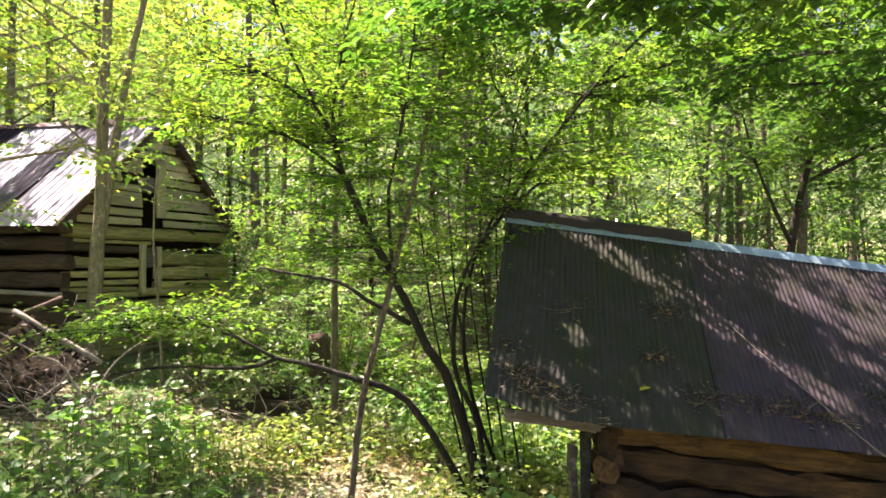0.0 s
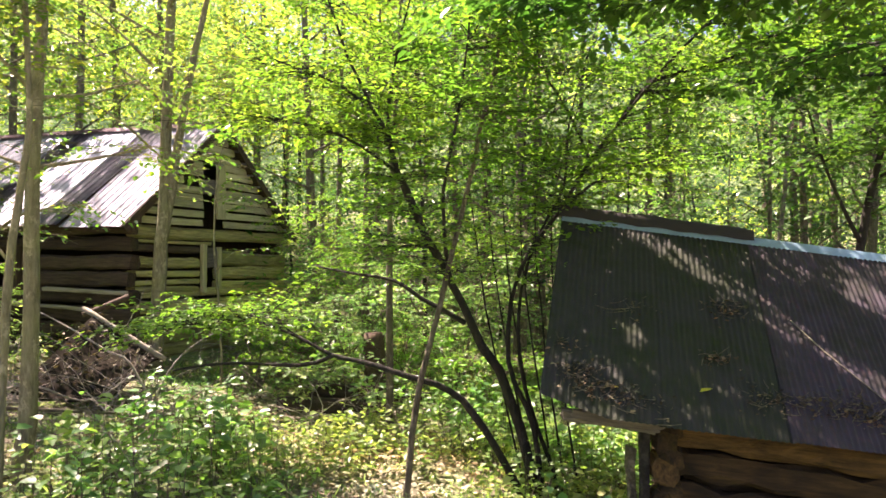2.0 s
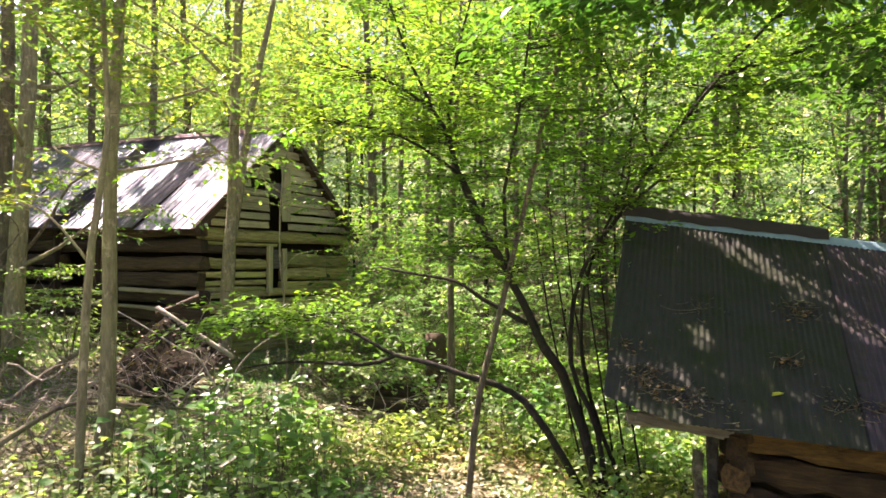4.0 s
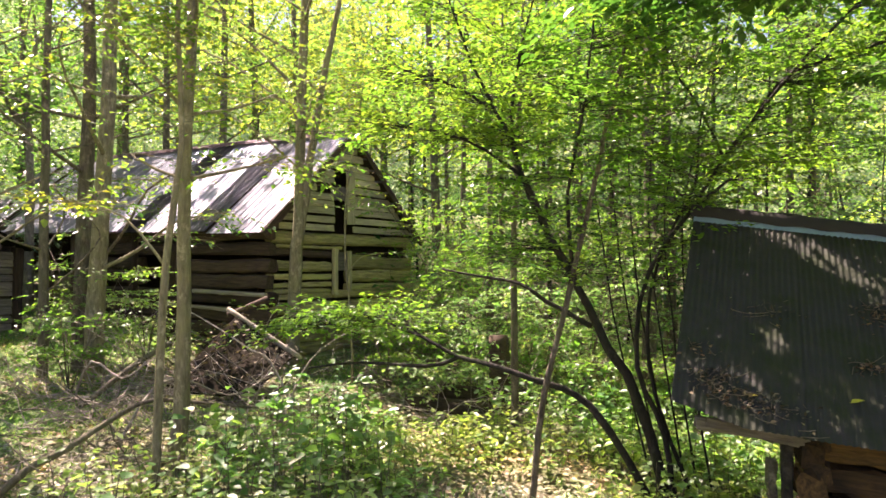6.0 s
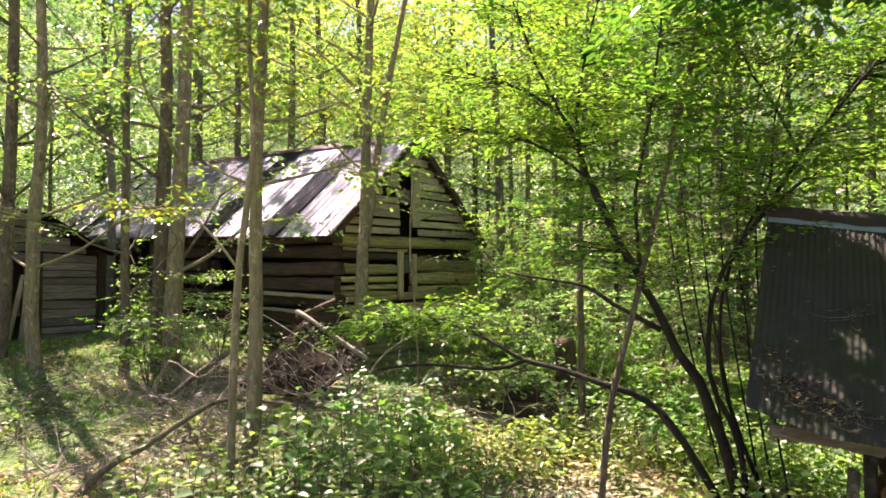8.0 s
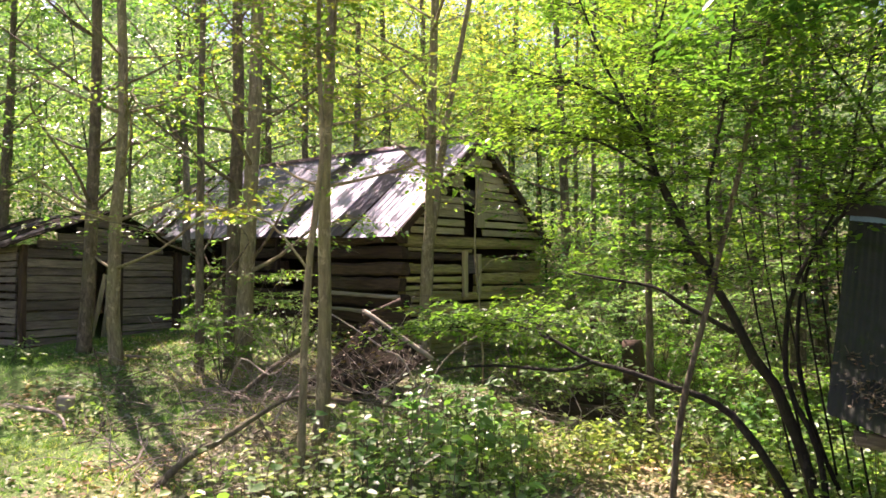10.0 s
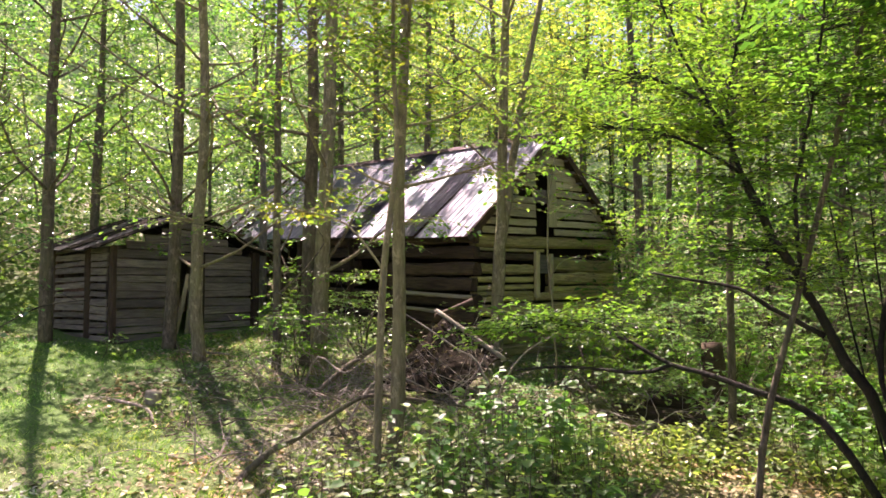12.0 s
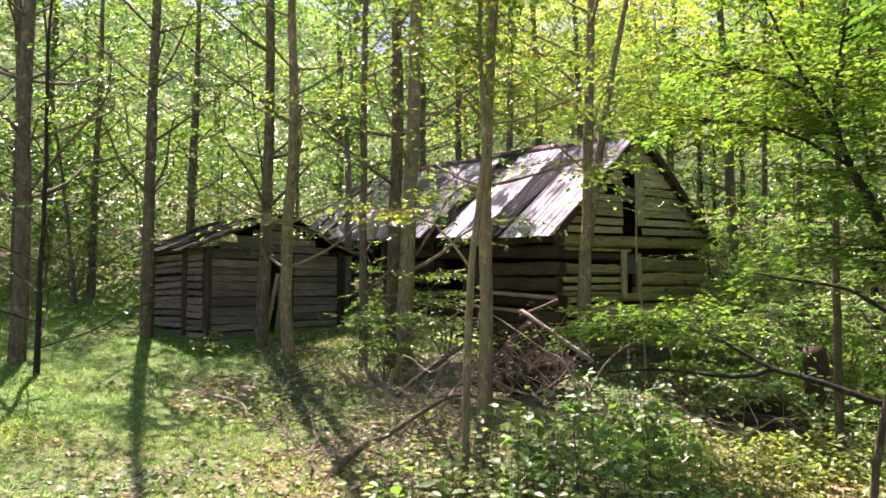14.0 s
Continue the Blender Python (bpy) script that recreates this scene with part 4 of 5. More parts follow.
plant("bush", "large many-stemmed bush with dark limbs and bright green leaves", "bush", (0.4, 7.15, 0.1),
      [(MAIN, 0.06, 0.012), (MID, 0.026, 0.008), (LONG, 0.026, 0.009, 1), (LOWER, 0.042, 0.012, 1), (LOWER_B, 0.024, 0.009, 1),
       ([(-1.98, 6.92, 1.84), (-2.31, 6.92, 1.97), (-2.75, 6.9, 2.05)], 0.012, 0.004),
       ([(-1.98, 6.92, 1.84), (-2.2, 6.95, 1.98), (-2.6, 6.9, 2.05), (-2.95, 6.8, 2.05)], 0.01, 0.004), ([(-2.31, 6.92, 1.97), (-2.6, 6.7, 2.0), (-2.95, 6.5, 1.95)], 0.01, 0.004),
       ([(-2.1, 6.92, 1.9), (-2.4, 7.2, 2.0), (-2.8, 7.4, 2.05)], 0.01, 0.004), (RIGHT, 0.03, 0.009), (RIGHT_B, 0.016, 0.006), (RIGHT_C, 0.024, 0.007),
       *[([(0.5 + 0.1 * n, 7.3 + 0.12 * (n % 3), 0.1), (0.22 + 0.13 * n, 7.35, 1.6), (0.05 + 0.16 * n, 7.4 - 0.1 * n, 3.1), (0.1 + 0.3 * n, 7.3, 4.6)], 0.013, 0.004, 1) for n in range(-2, 4)],
       ([(-0.93, 6.74, 3.38), (-1.5, 6.6, 3.75), (-2.2, 6.5, 3.9)], 0.018, 0.006), ([(-0.46, 6.88, 2.37), (-0.5, 6.6, 3.2), (-0.3, 6.4, 4.2), (-0.2, 6.3, 5.2)], 0.022, 0.006),
       ([(0.64, 7.18, 3.1), (1.2, 7.6, 3.5), (2.0, 8.0, 3.8)], 0.02, 0.006), ([(1.17, 7.11, 3.89), (1.9, 6.6, 4.7), (2.7, 6.2, 5.2)], 0.018, 0.006), ([(-1.21, 6.79, 4.04), (-1.6, 7.0, 4.9), (-1.9, 7.1, 5.8)], 0.018, 0.005),
       ([(1.5, 7.05, 4.3), (2.3, 7.5, 4.6), (3.2, 7.8, 4.7)], 0.014, 0.005), ([(2.11, 6.99, 4.45), (2.9, 7.1, 4.8), (3.8, 7.1, 4.9)], 0.014, 0.005), ([(0.9, 7.3, 4.6), (1.2, 7.7, 5.4), (1.7, 8.0, 6.0)], 0.012, 0.005)],
      LEAF, 0.060, 1150, 0.95, 28, 21, BARK_DARK, droop=0.03, rise=0.06, first=0.36, spread=0.012)
plant("sapling", "slender grey-barked sapling with a leafy top", "tree", on(-0.89, 6.64),
      [([(-0.89, 6.64, 0.2), (-0.73, 6.66, 1.38), (-0.55, 6.68, 2.16), (-0.27, 6.79, 3.33), (-0.13, 6.8, 3.98), (0.06, 6.9, 4.89), (0.18, 7.0, 5.84)], 0.034, 0.012)],
      LEAF, 0.055, 130, 0.8, 22, 22, BARK, first=0.5, group="saplings")
plant("sapling", "thin straight sapling among the bushes", "tree", on(-1.35, 8.84),
      [([(-1.35, 8.84, 0.3), (-1.34, 8.84, 1.67), (-1.33, 8.84, 2.85), (-1.29, 8.85, 4.11), (-1.22, 8.86, 5.46), (-1.2, 8.9, 7.0)], 0.055, 0.02)],
      LEAF, 0.06, 150, 0.9, 22, 23, BARK, first=0.4, group="saplings")
forest_tree(on(-4.05, 5.97), 9.5, 0.085, 31, (0.012, 0.004), 16, 0.33, 1.7, LEAF_GOLD, 0.066, 250, 17, BARK_OLIVE, last=0.8, label="slim grey-barked tree with yellowing leaves", group="slim trees by the barn")
plant("sapling", "thin leaning sapling with bare lower stem", "tree", on(-3.82, 5.25),
      [([(-3.82, 5.25, 0.4), (-3.78, 5.28, 2.1), (-3.73, 5.31, 2.97), (-3.68, 5.35, 3.61), (-3.71, 5.33, 4.54), (-3.7, 5.3, 5.6)], 0.04, 0.015), ([(-3.76, 5.3, 2.5), (-4.2, 5.3, 2.95), (-4.7, 5.2, 3.1)], 0.014, 0.004)],
      LEAF_GOLD, 0.07, 80, 0.6, 12, 24, BARK_OLIVE, first=0.5, group="saplings")
plant("sapling", "thin crooked sapling with sparse yellowing leaves by the gable", "tree", on(-4.02, 10.24),
      [([on(-4.02, 10.24, -0.05), (-4.02, 10.24, 1.56), (-4.07, 10.22, 2.18), (-4.13, 10.19, 3.17), (-4.08, 10.22, 4.02), (-3.94, 10.26, 4.7), (-3.9, 10.3, 5.4)], 0.022, 0.007),
       ([(-4.09, 10.21, 2.5), (-3.85, 10.1, 2.75), (-3.6, 10.0, 2.8)], 0.007, 0.003), ([(-4.1, 10.2, 3.7), (-4.5, 10.1, 4.0), (-4.8, 10.0, 4.1)], 0.007, 0.003)],
      LEAF_GOLD, 0.065, 46, 0.55, 14, 27, BARK_OLIVE, first=0.5, group="saplings")
plant("forked_tree", "twin-stemmed grey tree close to the log gable", "tree", on(-5.41, 11.07),
      [([(-5.41, 11.07, 0.85), (-5.37, 11.09, 2.63), (-5.32, 11.12, 3.49), (-5.32, 11.12, 4.74), (-5.26, 11.14, 6.87), (-5.22, 11.16, 8.75), (-5.2, 11.2, 11.5)], 0.12, 0.05),
       ([(-5.34, 11.12, 3.0), (-5.22, 11.16, 3.87), (-5.11, 11.21, 4.83), (-4.93, 11.29, 6.07), (-4.62, 11.41, 7.79), (-4.3, 11.5, 10)], 0.085, 0.03),
       ([(-5.3, 11.1, 5.6), (-6.0, 10.4, 6.4), (-6.9, 9.8, 6.9)], 0.03, 0.008), ([(-5.25, 11.1, 6.8), (-4.4, 10.2, 7.6), (-3.6, 9.6, 7.9)], 0.03, 0.008),
       ([(-5.3, 11.1, 4.3), (-5.8, 10.2, 4.9), (-6.4, 9.6, 5.1)], 0.02, 0.006), ([(-5.3, 11.1, 4.8), (-4.7, 10.3, 5.3), (-4.2, 9.8, 5.4)], 0.02, 0.006), ([(-5.2, 11.2, 5.0), (-4.5, 11.8, 5.6), (-3.8, 12.2, 5.8)], 0.02, 0.006),
       ([(-5.3, 11.1, 5.2), (-6.6, 11.0, 6.2), (-8.0, 11.2, 6.8)], 0.026, 0.007), ([(-5.25, 11.1, 6.2), (-7.0, 10.6, 7.2), (-8.8, 10.6, 7.9)], 0.028, 0.007), ([(-5.25, 11.1, 7.0), (-6.6, 11.8, 8.0), (-8.0, 12.4, 8.6)], 0.026, 0.007)],
      LEAF_TREE, 0.07, 330, 0.9, 15, 25, BARK_OLIVE, first=0.3)
for n, (x, y, tall, r, leaf, mat, lim, lab) in enumerate((
        (-8.8, 7.66, 13, 0.11, LEAF_TREE, BARK_OLIVE, 0.30, "straight grey tree with patchy bark before the lean-to"),
        (-9.7, 7.9, 14, 0.12, LEAF_TREE, BARK, 0.34, "straight brown-barked tree before the lean-to"),
        (-7.3, 8.75, 14, 0.15, LEAF_GOLD, BARK_OLIVE, 0.30, "thick rough-barked tree with yellowing leaves"),
        (-7.75, 9.0, 13, 0.14, LEAF_GOLD, BARK, 0.32, "thick rough-barked tree with yellowing leaves"),
        (-7.85, 8.35, 11, 0.08, LEAF_TREE, BARK, 0.30, "slim grey tree between the barn and lean-to"),
        (-11.6, 7.0, 15, 0.12, LEAF_TREE, BARK, 0.35, "tall tree at the corner of the lean-to"),
        (-11.1, 4.66, 14, 0.13, LEAF_TREE, BARK, 0.33, "tall tree on the shaded grass"),
        (-10.2, 4.55, 7, 0.045, NEEDLE, BARK_DARK, 0.25, "thin dark sapling on the grass"),
        (0.32, 12.0, 13, 0.13, LEAF_TREE, BARK, 0.3, "brown-barked tree behind the bush"))):
    forest_tree(on(x, y), tall, r, 40 + n, ((n % 3 - 1) * 0.012, 0.006), 15, lim - 0.12, 2.2, leaf, 0.075, (60, 70, 190, 190, 90, 50, 50, 40, 200)[n], 14, mat, label=lab, group="trees round the barn", last=(0.85 if n in (2, 3, 4) else 0.52))
plant("tree", "crooked understorey tree with spreading dark limbs", "tree", on(4.2, 9.1),
      [([(4.2, 9.1, -0.9), (4.23, 9.06, 1.64), (4.36, 9.0, 2.81), (4.56, 8.9, 3.87), (4.77, 8.79, 4.45), (4.98, 8.67, 6.0)], 0.07, 0.02),
       ([(4.36, 9.0, 2.81), (3.9, 8.7, 3.5), (3.5, 8.5, 4.6)], 0.03, 0.008), ([(4.56, 8.9, 3.6), (5.3, 8.6, 4.0), (5.9, 8.3, 4.2)], 0.03, 0.008), ([(4.7, 8.8, 4.4), (4.0, 8.0, 5.3), (3.2, 7.3, 5.8)], 0.03, 0.008)],
      LEAF_DEEP, 0.09, 360, 0.9, 15, 55, BARK_DARK, first=0.4)
for n, (x, y, tall) in enumerate(((-2.5, 13.6, 9.5), (-0.9, 14.6, 10.5), (2.6, 12.6, 10.0), (-3.7, 16.5, 11))):
    forest_tree(on(x, y), tall, 0.09, 140 + n, (0.01, 0), 16, (0.5, 0.25, 0.25, 0.4)[n], 2.3, LEAF if n % 2 else LEAF_TREE, 0.075, (150, 300, 430, 260)[n], 17, BARK, label="leafy understorey tree behind the bush", group="trees behind the bush", last=0.9)
for n, (x, y, tall) in enumerate(((-14.9, 10.0, 10.5), (-16.6, 8.6, 9), (-17.4, 11.8, 11))):
    forest_tree(on(x, y), tall, 0.11, 160 + n, ((0.05, -0.02), (0.0, 0.012), (0.0, 0.012))[n], 18, (0.4, 0.28, 0.28)[n], (3.2, 2.0, 2.4)[n], LEAF_TREE, 0.11, (340, 170, 300)[n], 16, BARK, broad=False, label="leafy tree shading the grass by the lean-to", group="trees beside the lean-to", last=0.97)
for n, (x, y, tall, reach) in enumerate(((-15.3, 19.6, 13, 4.2), (-17.6, 17.8, 14, 4.2), (-13.4, 18.9, 14, 5.0), (-10.9, 18.0, 14, 4.6))):
    forest_tree(on(x, y), tall, 0.15, 170 + n, (0.012, -0.035), 20, 0.36, reach, LEAF_TREE, 0.13, (420, 380, 480, 420)[n], 15, BARK, broad=False, label="tall tree shading the barn roof", group="trees behind the barn", last=0.97)
for n, (x, y) in enumerate(((0.8, 15.6), (-1.8, 17.6), (-0.3, 19.4), (-3.6, 21.5), (-5.6, 22.6))):
    forest_tree(on(x, y), 11.5, 0.1, 240 + n, (0.01, 0), 18, 0.16, 2.6, LEAF_TREE if n % 2 else LEAF_DEEP, 0.10, 300, 15, BARK, broad=False, label="leafy tree standing behind the bush", group="trees farther behind the bush", last=0.95)
for n, (x, y) in enumerate(((5.2, 12.6), (7.4, 11.4), (3.4, 14.4), (9.6, 11.8), (6.6, 14.6), (9.0, 9.2))):
    forest_tree(on(x, y), 9.5, 0.1, 220 + n, (0.0, 0.01), 18, 0.16, 2.5, LEAF_DEEP, 0.10, 330, 15, BARK, broad=False, label="dense leafy tree behind the log hut", group="trees behind the hut", last=0.95)
forest_tree(on(-14.5, 13.0), 6.2, 0.07, 260, (0.0, 0.0), 22, 0.1, 2.0, SILVER, 0.11, 330, 17, BARK, broad=False, label="small pine with silvery green needles", group="", last=0.97)
plant("forked_tree", "small brown forked tree behind the lean-to", "tree", on(-12.41, 12.78),
      [([on(-12.41, 12.78, -0.1), (-12.4, 12.78, 3.44), (-12.42, 12.78, 4.77), (-12.47, 12.74, 5.69), (-12.49, 12.72, 6.12), (-12.5, 12.71, 6.49), (-12.37, 12.82, 7.79)], 0.105, 0.045),
       ([(-12.47, 12.74, 5.62), (-12.68, 12.54, 6.05), (-12.8, 12.41, 6.44), (-12.89, 12.32, 7.45)], 0.07, 0.026),
       ([(-12.6, 12.5, 6.6), (-11.8, 12.0, 7.9), (-11.0, 11.6, 8.8)], 0.03, 0.008), ([(-12.5, 12.6, 7.0), (-12.9, 11.6, 8.2), (-13.2, 10.8, 8.9)], 0.03, 0.008),
       ([(-12.4, 12.8, 7.6), (-11.4, 13.2, 8.8), (-10.7, 13.4, 9.6)], 0.03, 0.008), ([(-12.4, 12.8, 7.7), (-12.0, 12.2, 9.4), (-11.7, 11.7, 10.6)], 0.03, 0.008)],
      LEAF_TREE, 0.1, 330, 0.9, 15, 262, BARK_PALE, first=0.5)
# limbs of trees overhead reach into the view from above the hut
plant("tree", "tree with broad green leaves overhanging the hut", "tree", on(4.9, 2.4),
      [([on(4.9, 2.4, -0.1), (4.8, 2.5, 1.0), (4.7, 2.6, 2.6), (4.5, 2.8, 4.2), (4.5, 3.0, 6.0)], 0.11, 0.05),
       ([(4.7, 2.6, 2.7), (3.9, 3.7, 3.5), (3.0, 4.7, 3.9), (2.2, 5.4, 4.05)], 0.03, 0.007), ([(4.6, 2.7, 3.2), (3.4, 3.7, 4.0), (2.0, 4.6, 4.3), (0.9, 5.1, 4.45)], 0.03, 0.007),
       ([(4.7, 2.6, 2.4), (4.3, 4.0, 3.1), (3.9, 5.2, 3.5), (3.4, 6.0, 3.8)], 0.028, 0.006), ([(4.5, 2.8, 4.0), (3.6, 4.2, 4.6), (2.8, 5.6, 5.0), (1.8, 6.6, 5.3)], 0.03, 0.007),
       ([(4.5, 2.9, 4.4), (4.2, 4.6, 4.6), (3.9, 6.2, 4.9)], 0.026, 0.006), ([(4.5, 2.8, 4.3), (2.8, 3.8, 4.7), (1.2, 5.6, 4.9), (0.3, 6.0, 5.0)], 0.026, 0.006),
       ([(4.5, 2.9, 4.2), (2.7, 4.2, 4.35), (1.2, 5.0, 4.4), (-0.2, 5.5, 4.6)], 0.024, 0.006), ([(4.6, 2.7, 3.3), (3.9, 4.4, 3.7), (3.0, 5.9, 4.0), (2.2, 6.8, 4.2)], 0.022, 0.006)],
      LEAF_DEEP, 0.09, 470, 0.75, 20, 61, BARK_DARK, droop=0.06, rise=0.05, first=0.35, spread=0.015)


def build_forest():
    """The surrounding woods: a few grown trees, copied with their own turns and sizes."""
    rng = random.Random(77)
    protos = []
    for n in range(5):
        tall = (16, 18, 15, 17, 13)[n]
        leaf = (LEAF_FAR, LEAF_TREE, LEAF_FAR, LEAF_GOLD, NEEDLE)[n]
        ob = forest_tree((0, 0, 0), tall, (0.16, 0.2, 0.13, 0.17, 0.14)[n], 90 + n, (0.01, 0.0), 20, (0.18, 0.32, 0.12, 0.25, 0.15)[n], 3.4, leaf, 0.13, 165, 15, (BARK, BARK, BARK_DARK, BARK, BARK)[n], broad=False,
                         label=("tall broad-leaved tree deep in the woods", "tall straight tree with a high crown", "dense green tree in the woods", "yellowing tree deep in the woods", "grey-green pine in the woods")[n], group="woods", sides=6)
        protos.append(ob)
    places = []
    tries = 0
    while len(places) < 85 and tries < 6000:
        tries += 1
        a, d = radians(rng.uniform(-50, 100)), 13 + 34 * rng.random() ** 1.15
        # the last ten stand unseen behind the camera, added to cut the skylight
        if len(places) > 74:
            a = radians(rng.uniform(100, 310))
            d = rng.uniform(9, 26)
        x, y = -math.sin(a) * d, math.cos(a) * d
        if -15.5 < x < -4.2 and 6.5 < y < 19 or not clear_of(x, y) or any(math.hypot(x - p[0], y - p[1]) < 1.7 for p in places):
            continue
        if x < -8 and -2 < y < 8.5 and d < 17 or 48 < math.degrees(a) < 66 and d < 30 and rng.random() < 0.6:
            continue
        places.append((x, y))
    for n, (x, y) in enumerate(places):
        s = rng.uniform(0.75, 1.2)
        if y > 0:
            s = min(s, (0.55 * math.hypot(x, y) + 3) / 16.5)
        m = Matrix.Translation(on(x, y, -0.1)) @ pose(0, 0, 0, rng.uniform(-3, 3), rng.uniform(-3, 3), rng.uniform(0, 360)) @ Matrix.Scale(s, 4)
        p = protos[n % 5]
        if n < 5:
            p.matrix_basis = m
        else:
            copy_thing(p, m @ Matrix.Diagonal((*[1 / v for v in p.scale], 1)))


build_forest()


def build_slim_trees():
    """Thin-stemmed young trees standing all through the woods."""
    rng = random.Random(123)
    protos = []
    for n in range(3):
        protos.append(forest_tree((0, 0, 0), 9.0, 0.05, 190 + n, (0.02 * (n - 1), 0.015), 13, 0.18, 1.7, (LEAF_FAR, LEAF_TREE, LEAF_FAR)[n], 0.10, 110, 13, (BARK, BARK_DARK, BARK_PALE)[n], broad=False,
                                  label=("slim young tree with sparse green leaves", "slim dark-stemmed young tree in the woods", "slim pale-stemmed young tree in the woods")[n], group="young trees", sides=6))
    made = 0
    while made < 62:
        a, d = radians(rng.uniform(-38, 74)), rng.uniform(12.5, 30)
        x, y = -math.sin(a) * d, math.cos(a) * d
        if -14.2 < x < -4.4 and 6.5 < y < 19 or not clear_of(x, y) or x < -8 and y < 6 and d < 14:
            continue
        m = Matrix.Translation(on(x, y, -0.1)) @ pose(0, 0, 0, rng.uniform(-7, 7), rng.uniform(-7, 7), rng.uniform(0, 360)) @ Matrix.Scale(rng.uniform(0.7, 1.25), 4)
        if made < 3:
            protos[made].matrix_basis = m
        else:
            p = protos[made % 3]
            copy_thing(p, m @ Matrix.Diagonal((*[1 / v for v in p.scale], 1)))
        made += 1


build_slim_trees()


# ---------------------------------------------------------------- undergrowth
def in_view(rng, near, far, a0=-36, a1=75):
    a, d = radians(rng.uniform(a0, a1)), math.sqrt(rng.uniform(near * near, far * far))
    return -math.sin(a) * d, math.cos(a) * d


def build_undergrowth():
    rng = np.random.default_rng(7)
    cs, ds = [], []
    stems = Geo()
    n = 0
    while n < 2500:
        x, y = in_view(rng, 3.5, 17) if rng.random() < 0.93 else in_view(rng, 6, 13, -14, 2)
        dense = noise.noise(Vector((x * 0.5, y * 0.5, 9)))
        lawn = x < -5.5 and y < 7.2 or x < -9 and y < 8
        if not clear_of(x, y) or dense < (0.5 if lawn else (0.38 if x < -3.7 and 6.8 < y < 10.5 else (0.12 if x < -3.2 else -0.15))):
            continue
        n += 1
        z = height(x, y)
        tall = rng.uniform(0.1, 0.5) * (0.6 if lawn else 1.0) * (1 + 0.5 * dense)
        w, l = rng.uniform(0, 6.28), rng.uniform(0.05, 0.25)
        top = Vector((x + math.cos(w) * l, y + math.sin(w) * l, z + tall))
        stems.tube([(x, y, z - 0.02), (x + math.cos(w) * l * 0.3, y + math.sin(w) * l * 0.3, z + tall * 0.6), tuple(top)], [0.005, 0.004, 0.002], 3, cap=False)
        for k in range(int(rng.integers(12, 22))):
            f = rng.uniform(0.3, 1.0)
            q = Vector((x, y, z)).lerp(top, f)
            v = rng.uniform(0, 6.28)
            s = rng.uniform(0.01, 0.16)
            cs.append((q.x + math.cos(v) * s, q.y + math.sin(v) * s, q.z + rng.normal(0, 0.04)))
            ds.append((math.cos(v), math.sin(v), rng.normal(-0.05, 0.2)))
    ob = thing("undergrowth", "low leafy undergrowth of seedlings and vines on the forest floor", "undergrowth", (0, 0, 0), kind="stuff")
    link_mesh("leaves", leaf_mesh("leaves", cs, ds, 0.074, rng, 0.3, 0.33), LEAF_LOW, ob)
    link_mesh("stems", stems.mesh("stems"), BARK, ob)


def build_grass():
    rng = np.random.default_rng(17)
    cs, ds = [], []
    while len(cs) < 45000:
        pick = rng.random()
        x, y = in_view(rng, 4, 20, 5, 80) if pick < 0.75 else (in_view(rng, 4, 16) if pick < 0.9 else in_view(rng, 6, 13, -14, 4))
        if not clear_of(x, y):
            continue
        if noise.noise(Vector((x * 0.6, y * 0.6, 4))) < rng.uniform(-0.5, 0.25):
            continue
        z = height(x, y)
        for _ in range(7):
            cs.append((x + rng.normal(0, 0.05), y + rng.normal(0, 0.05), z - 0.01))
            ds.append((rng.normal(0, 0.5), rng.normal(0, 0.5), 1.0 if x > -6.5 else 0.55))
    tufts = len(cs)
    k = 0
    while k < 20000:
        x, y = in_view(rng, 5.0, 19, 38, 80)
        bare = noise.noise(Vector((x * 0.5, y * 0.5, 44))) + (0.35 if math.hypot(x + 7.6, y - 5.7) < 1.2 else 0)
        if not clear_of(x, y) or x > -5.0 or bare > rng.uniform(0.1, 0.5):
            continue
        k += 1
        z = height(x, y)
        for _ in range(6):
            cs.append((x + rng.normal(0, 0.06), y + rng.normal(0, 0.06), z - 0.01))
            ds.append((rng.normal(0, 0.6), rng.normal(0, 0.6), 0.35))
    me = leaf_mesh("grass", cs, ds, np.where(np.arange(len(cs)) < tufts, 0.105, 0.07), rng, 0.8, 0.045, broad=False)
    tagged(link_mesh("grass", me, GRASS), "thin tufts of grass on the forest floor", "grass", kind="stuff")


def build_litter():
    rng = np.random.default_rng(27)
    cs = []
    while len(cs) < 44000:
        x, y = in_view(rng, 3.5, 18)
        lawn = (x < -6 and y < 7.3 or x < -10) and math.hypot(x + 7.4, y - 5.8) > 1.0
        if clear_of(x, y) and noise.noise(Vector((x * 0.45, y * 0.45, 14))) > rng.uniform(-0.7, 0.3) + (0.75 if lawn else 0):
            cs.append((x, y, height(x, y) + rng.uniform(0.0, 0.03)))
    me = leaf_mesh("leaf_litter", cs, rng.normal(0, 1, (len(cs), 3)) * (1, 1, 0.15), 0.075, rng, 0.3, broad=False)
    tagged(link_mesh("leaf_litter", me, LITTER), "dry brown fallen leaves strewn over the ground", "leaf litter", kind="stuff")


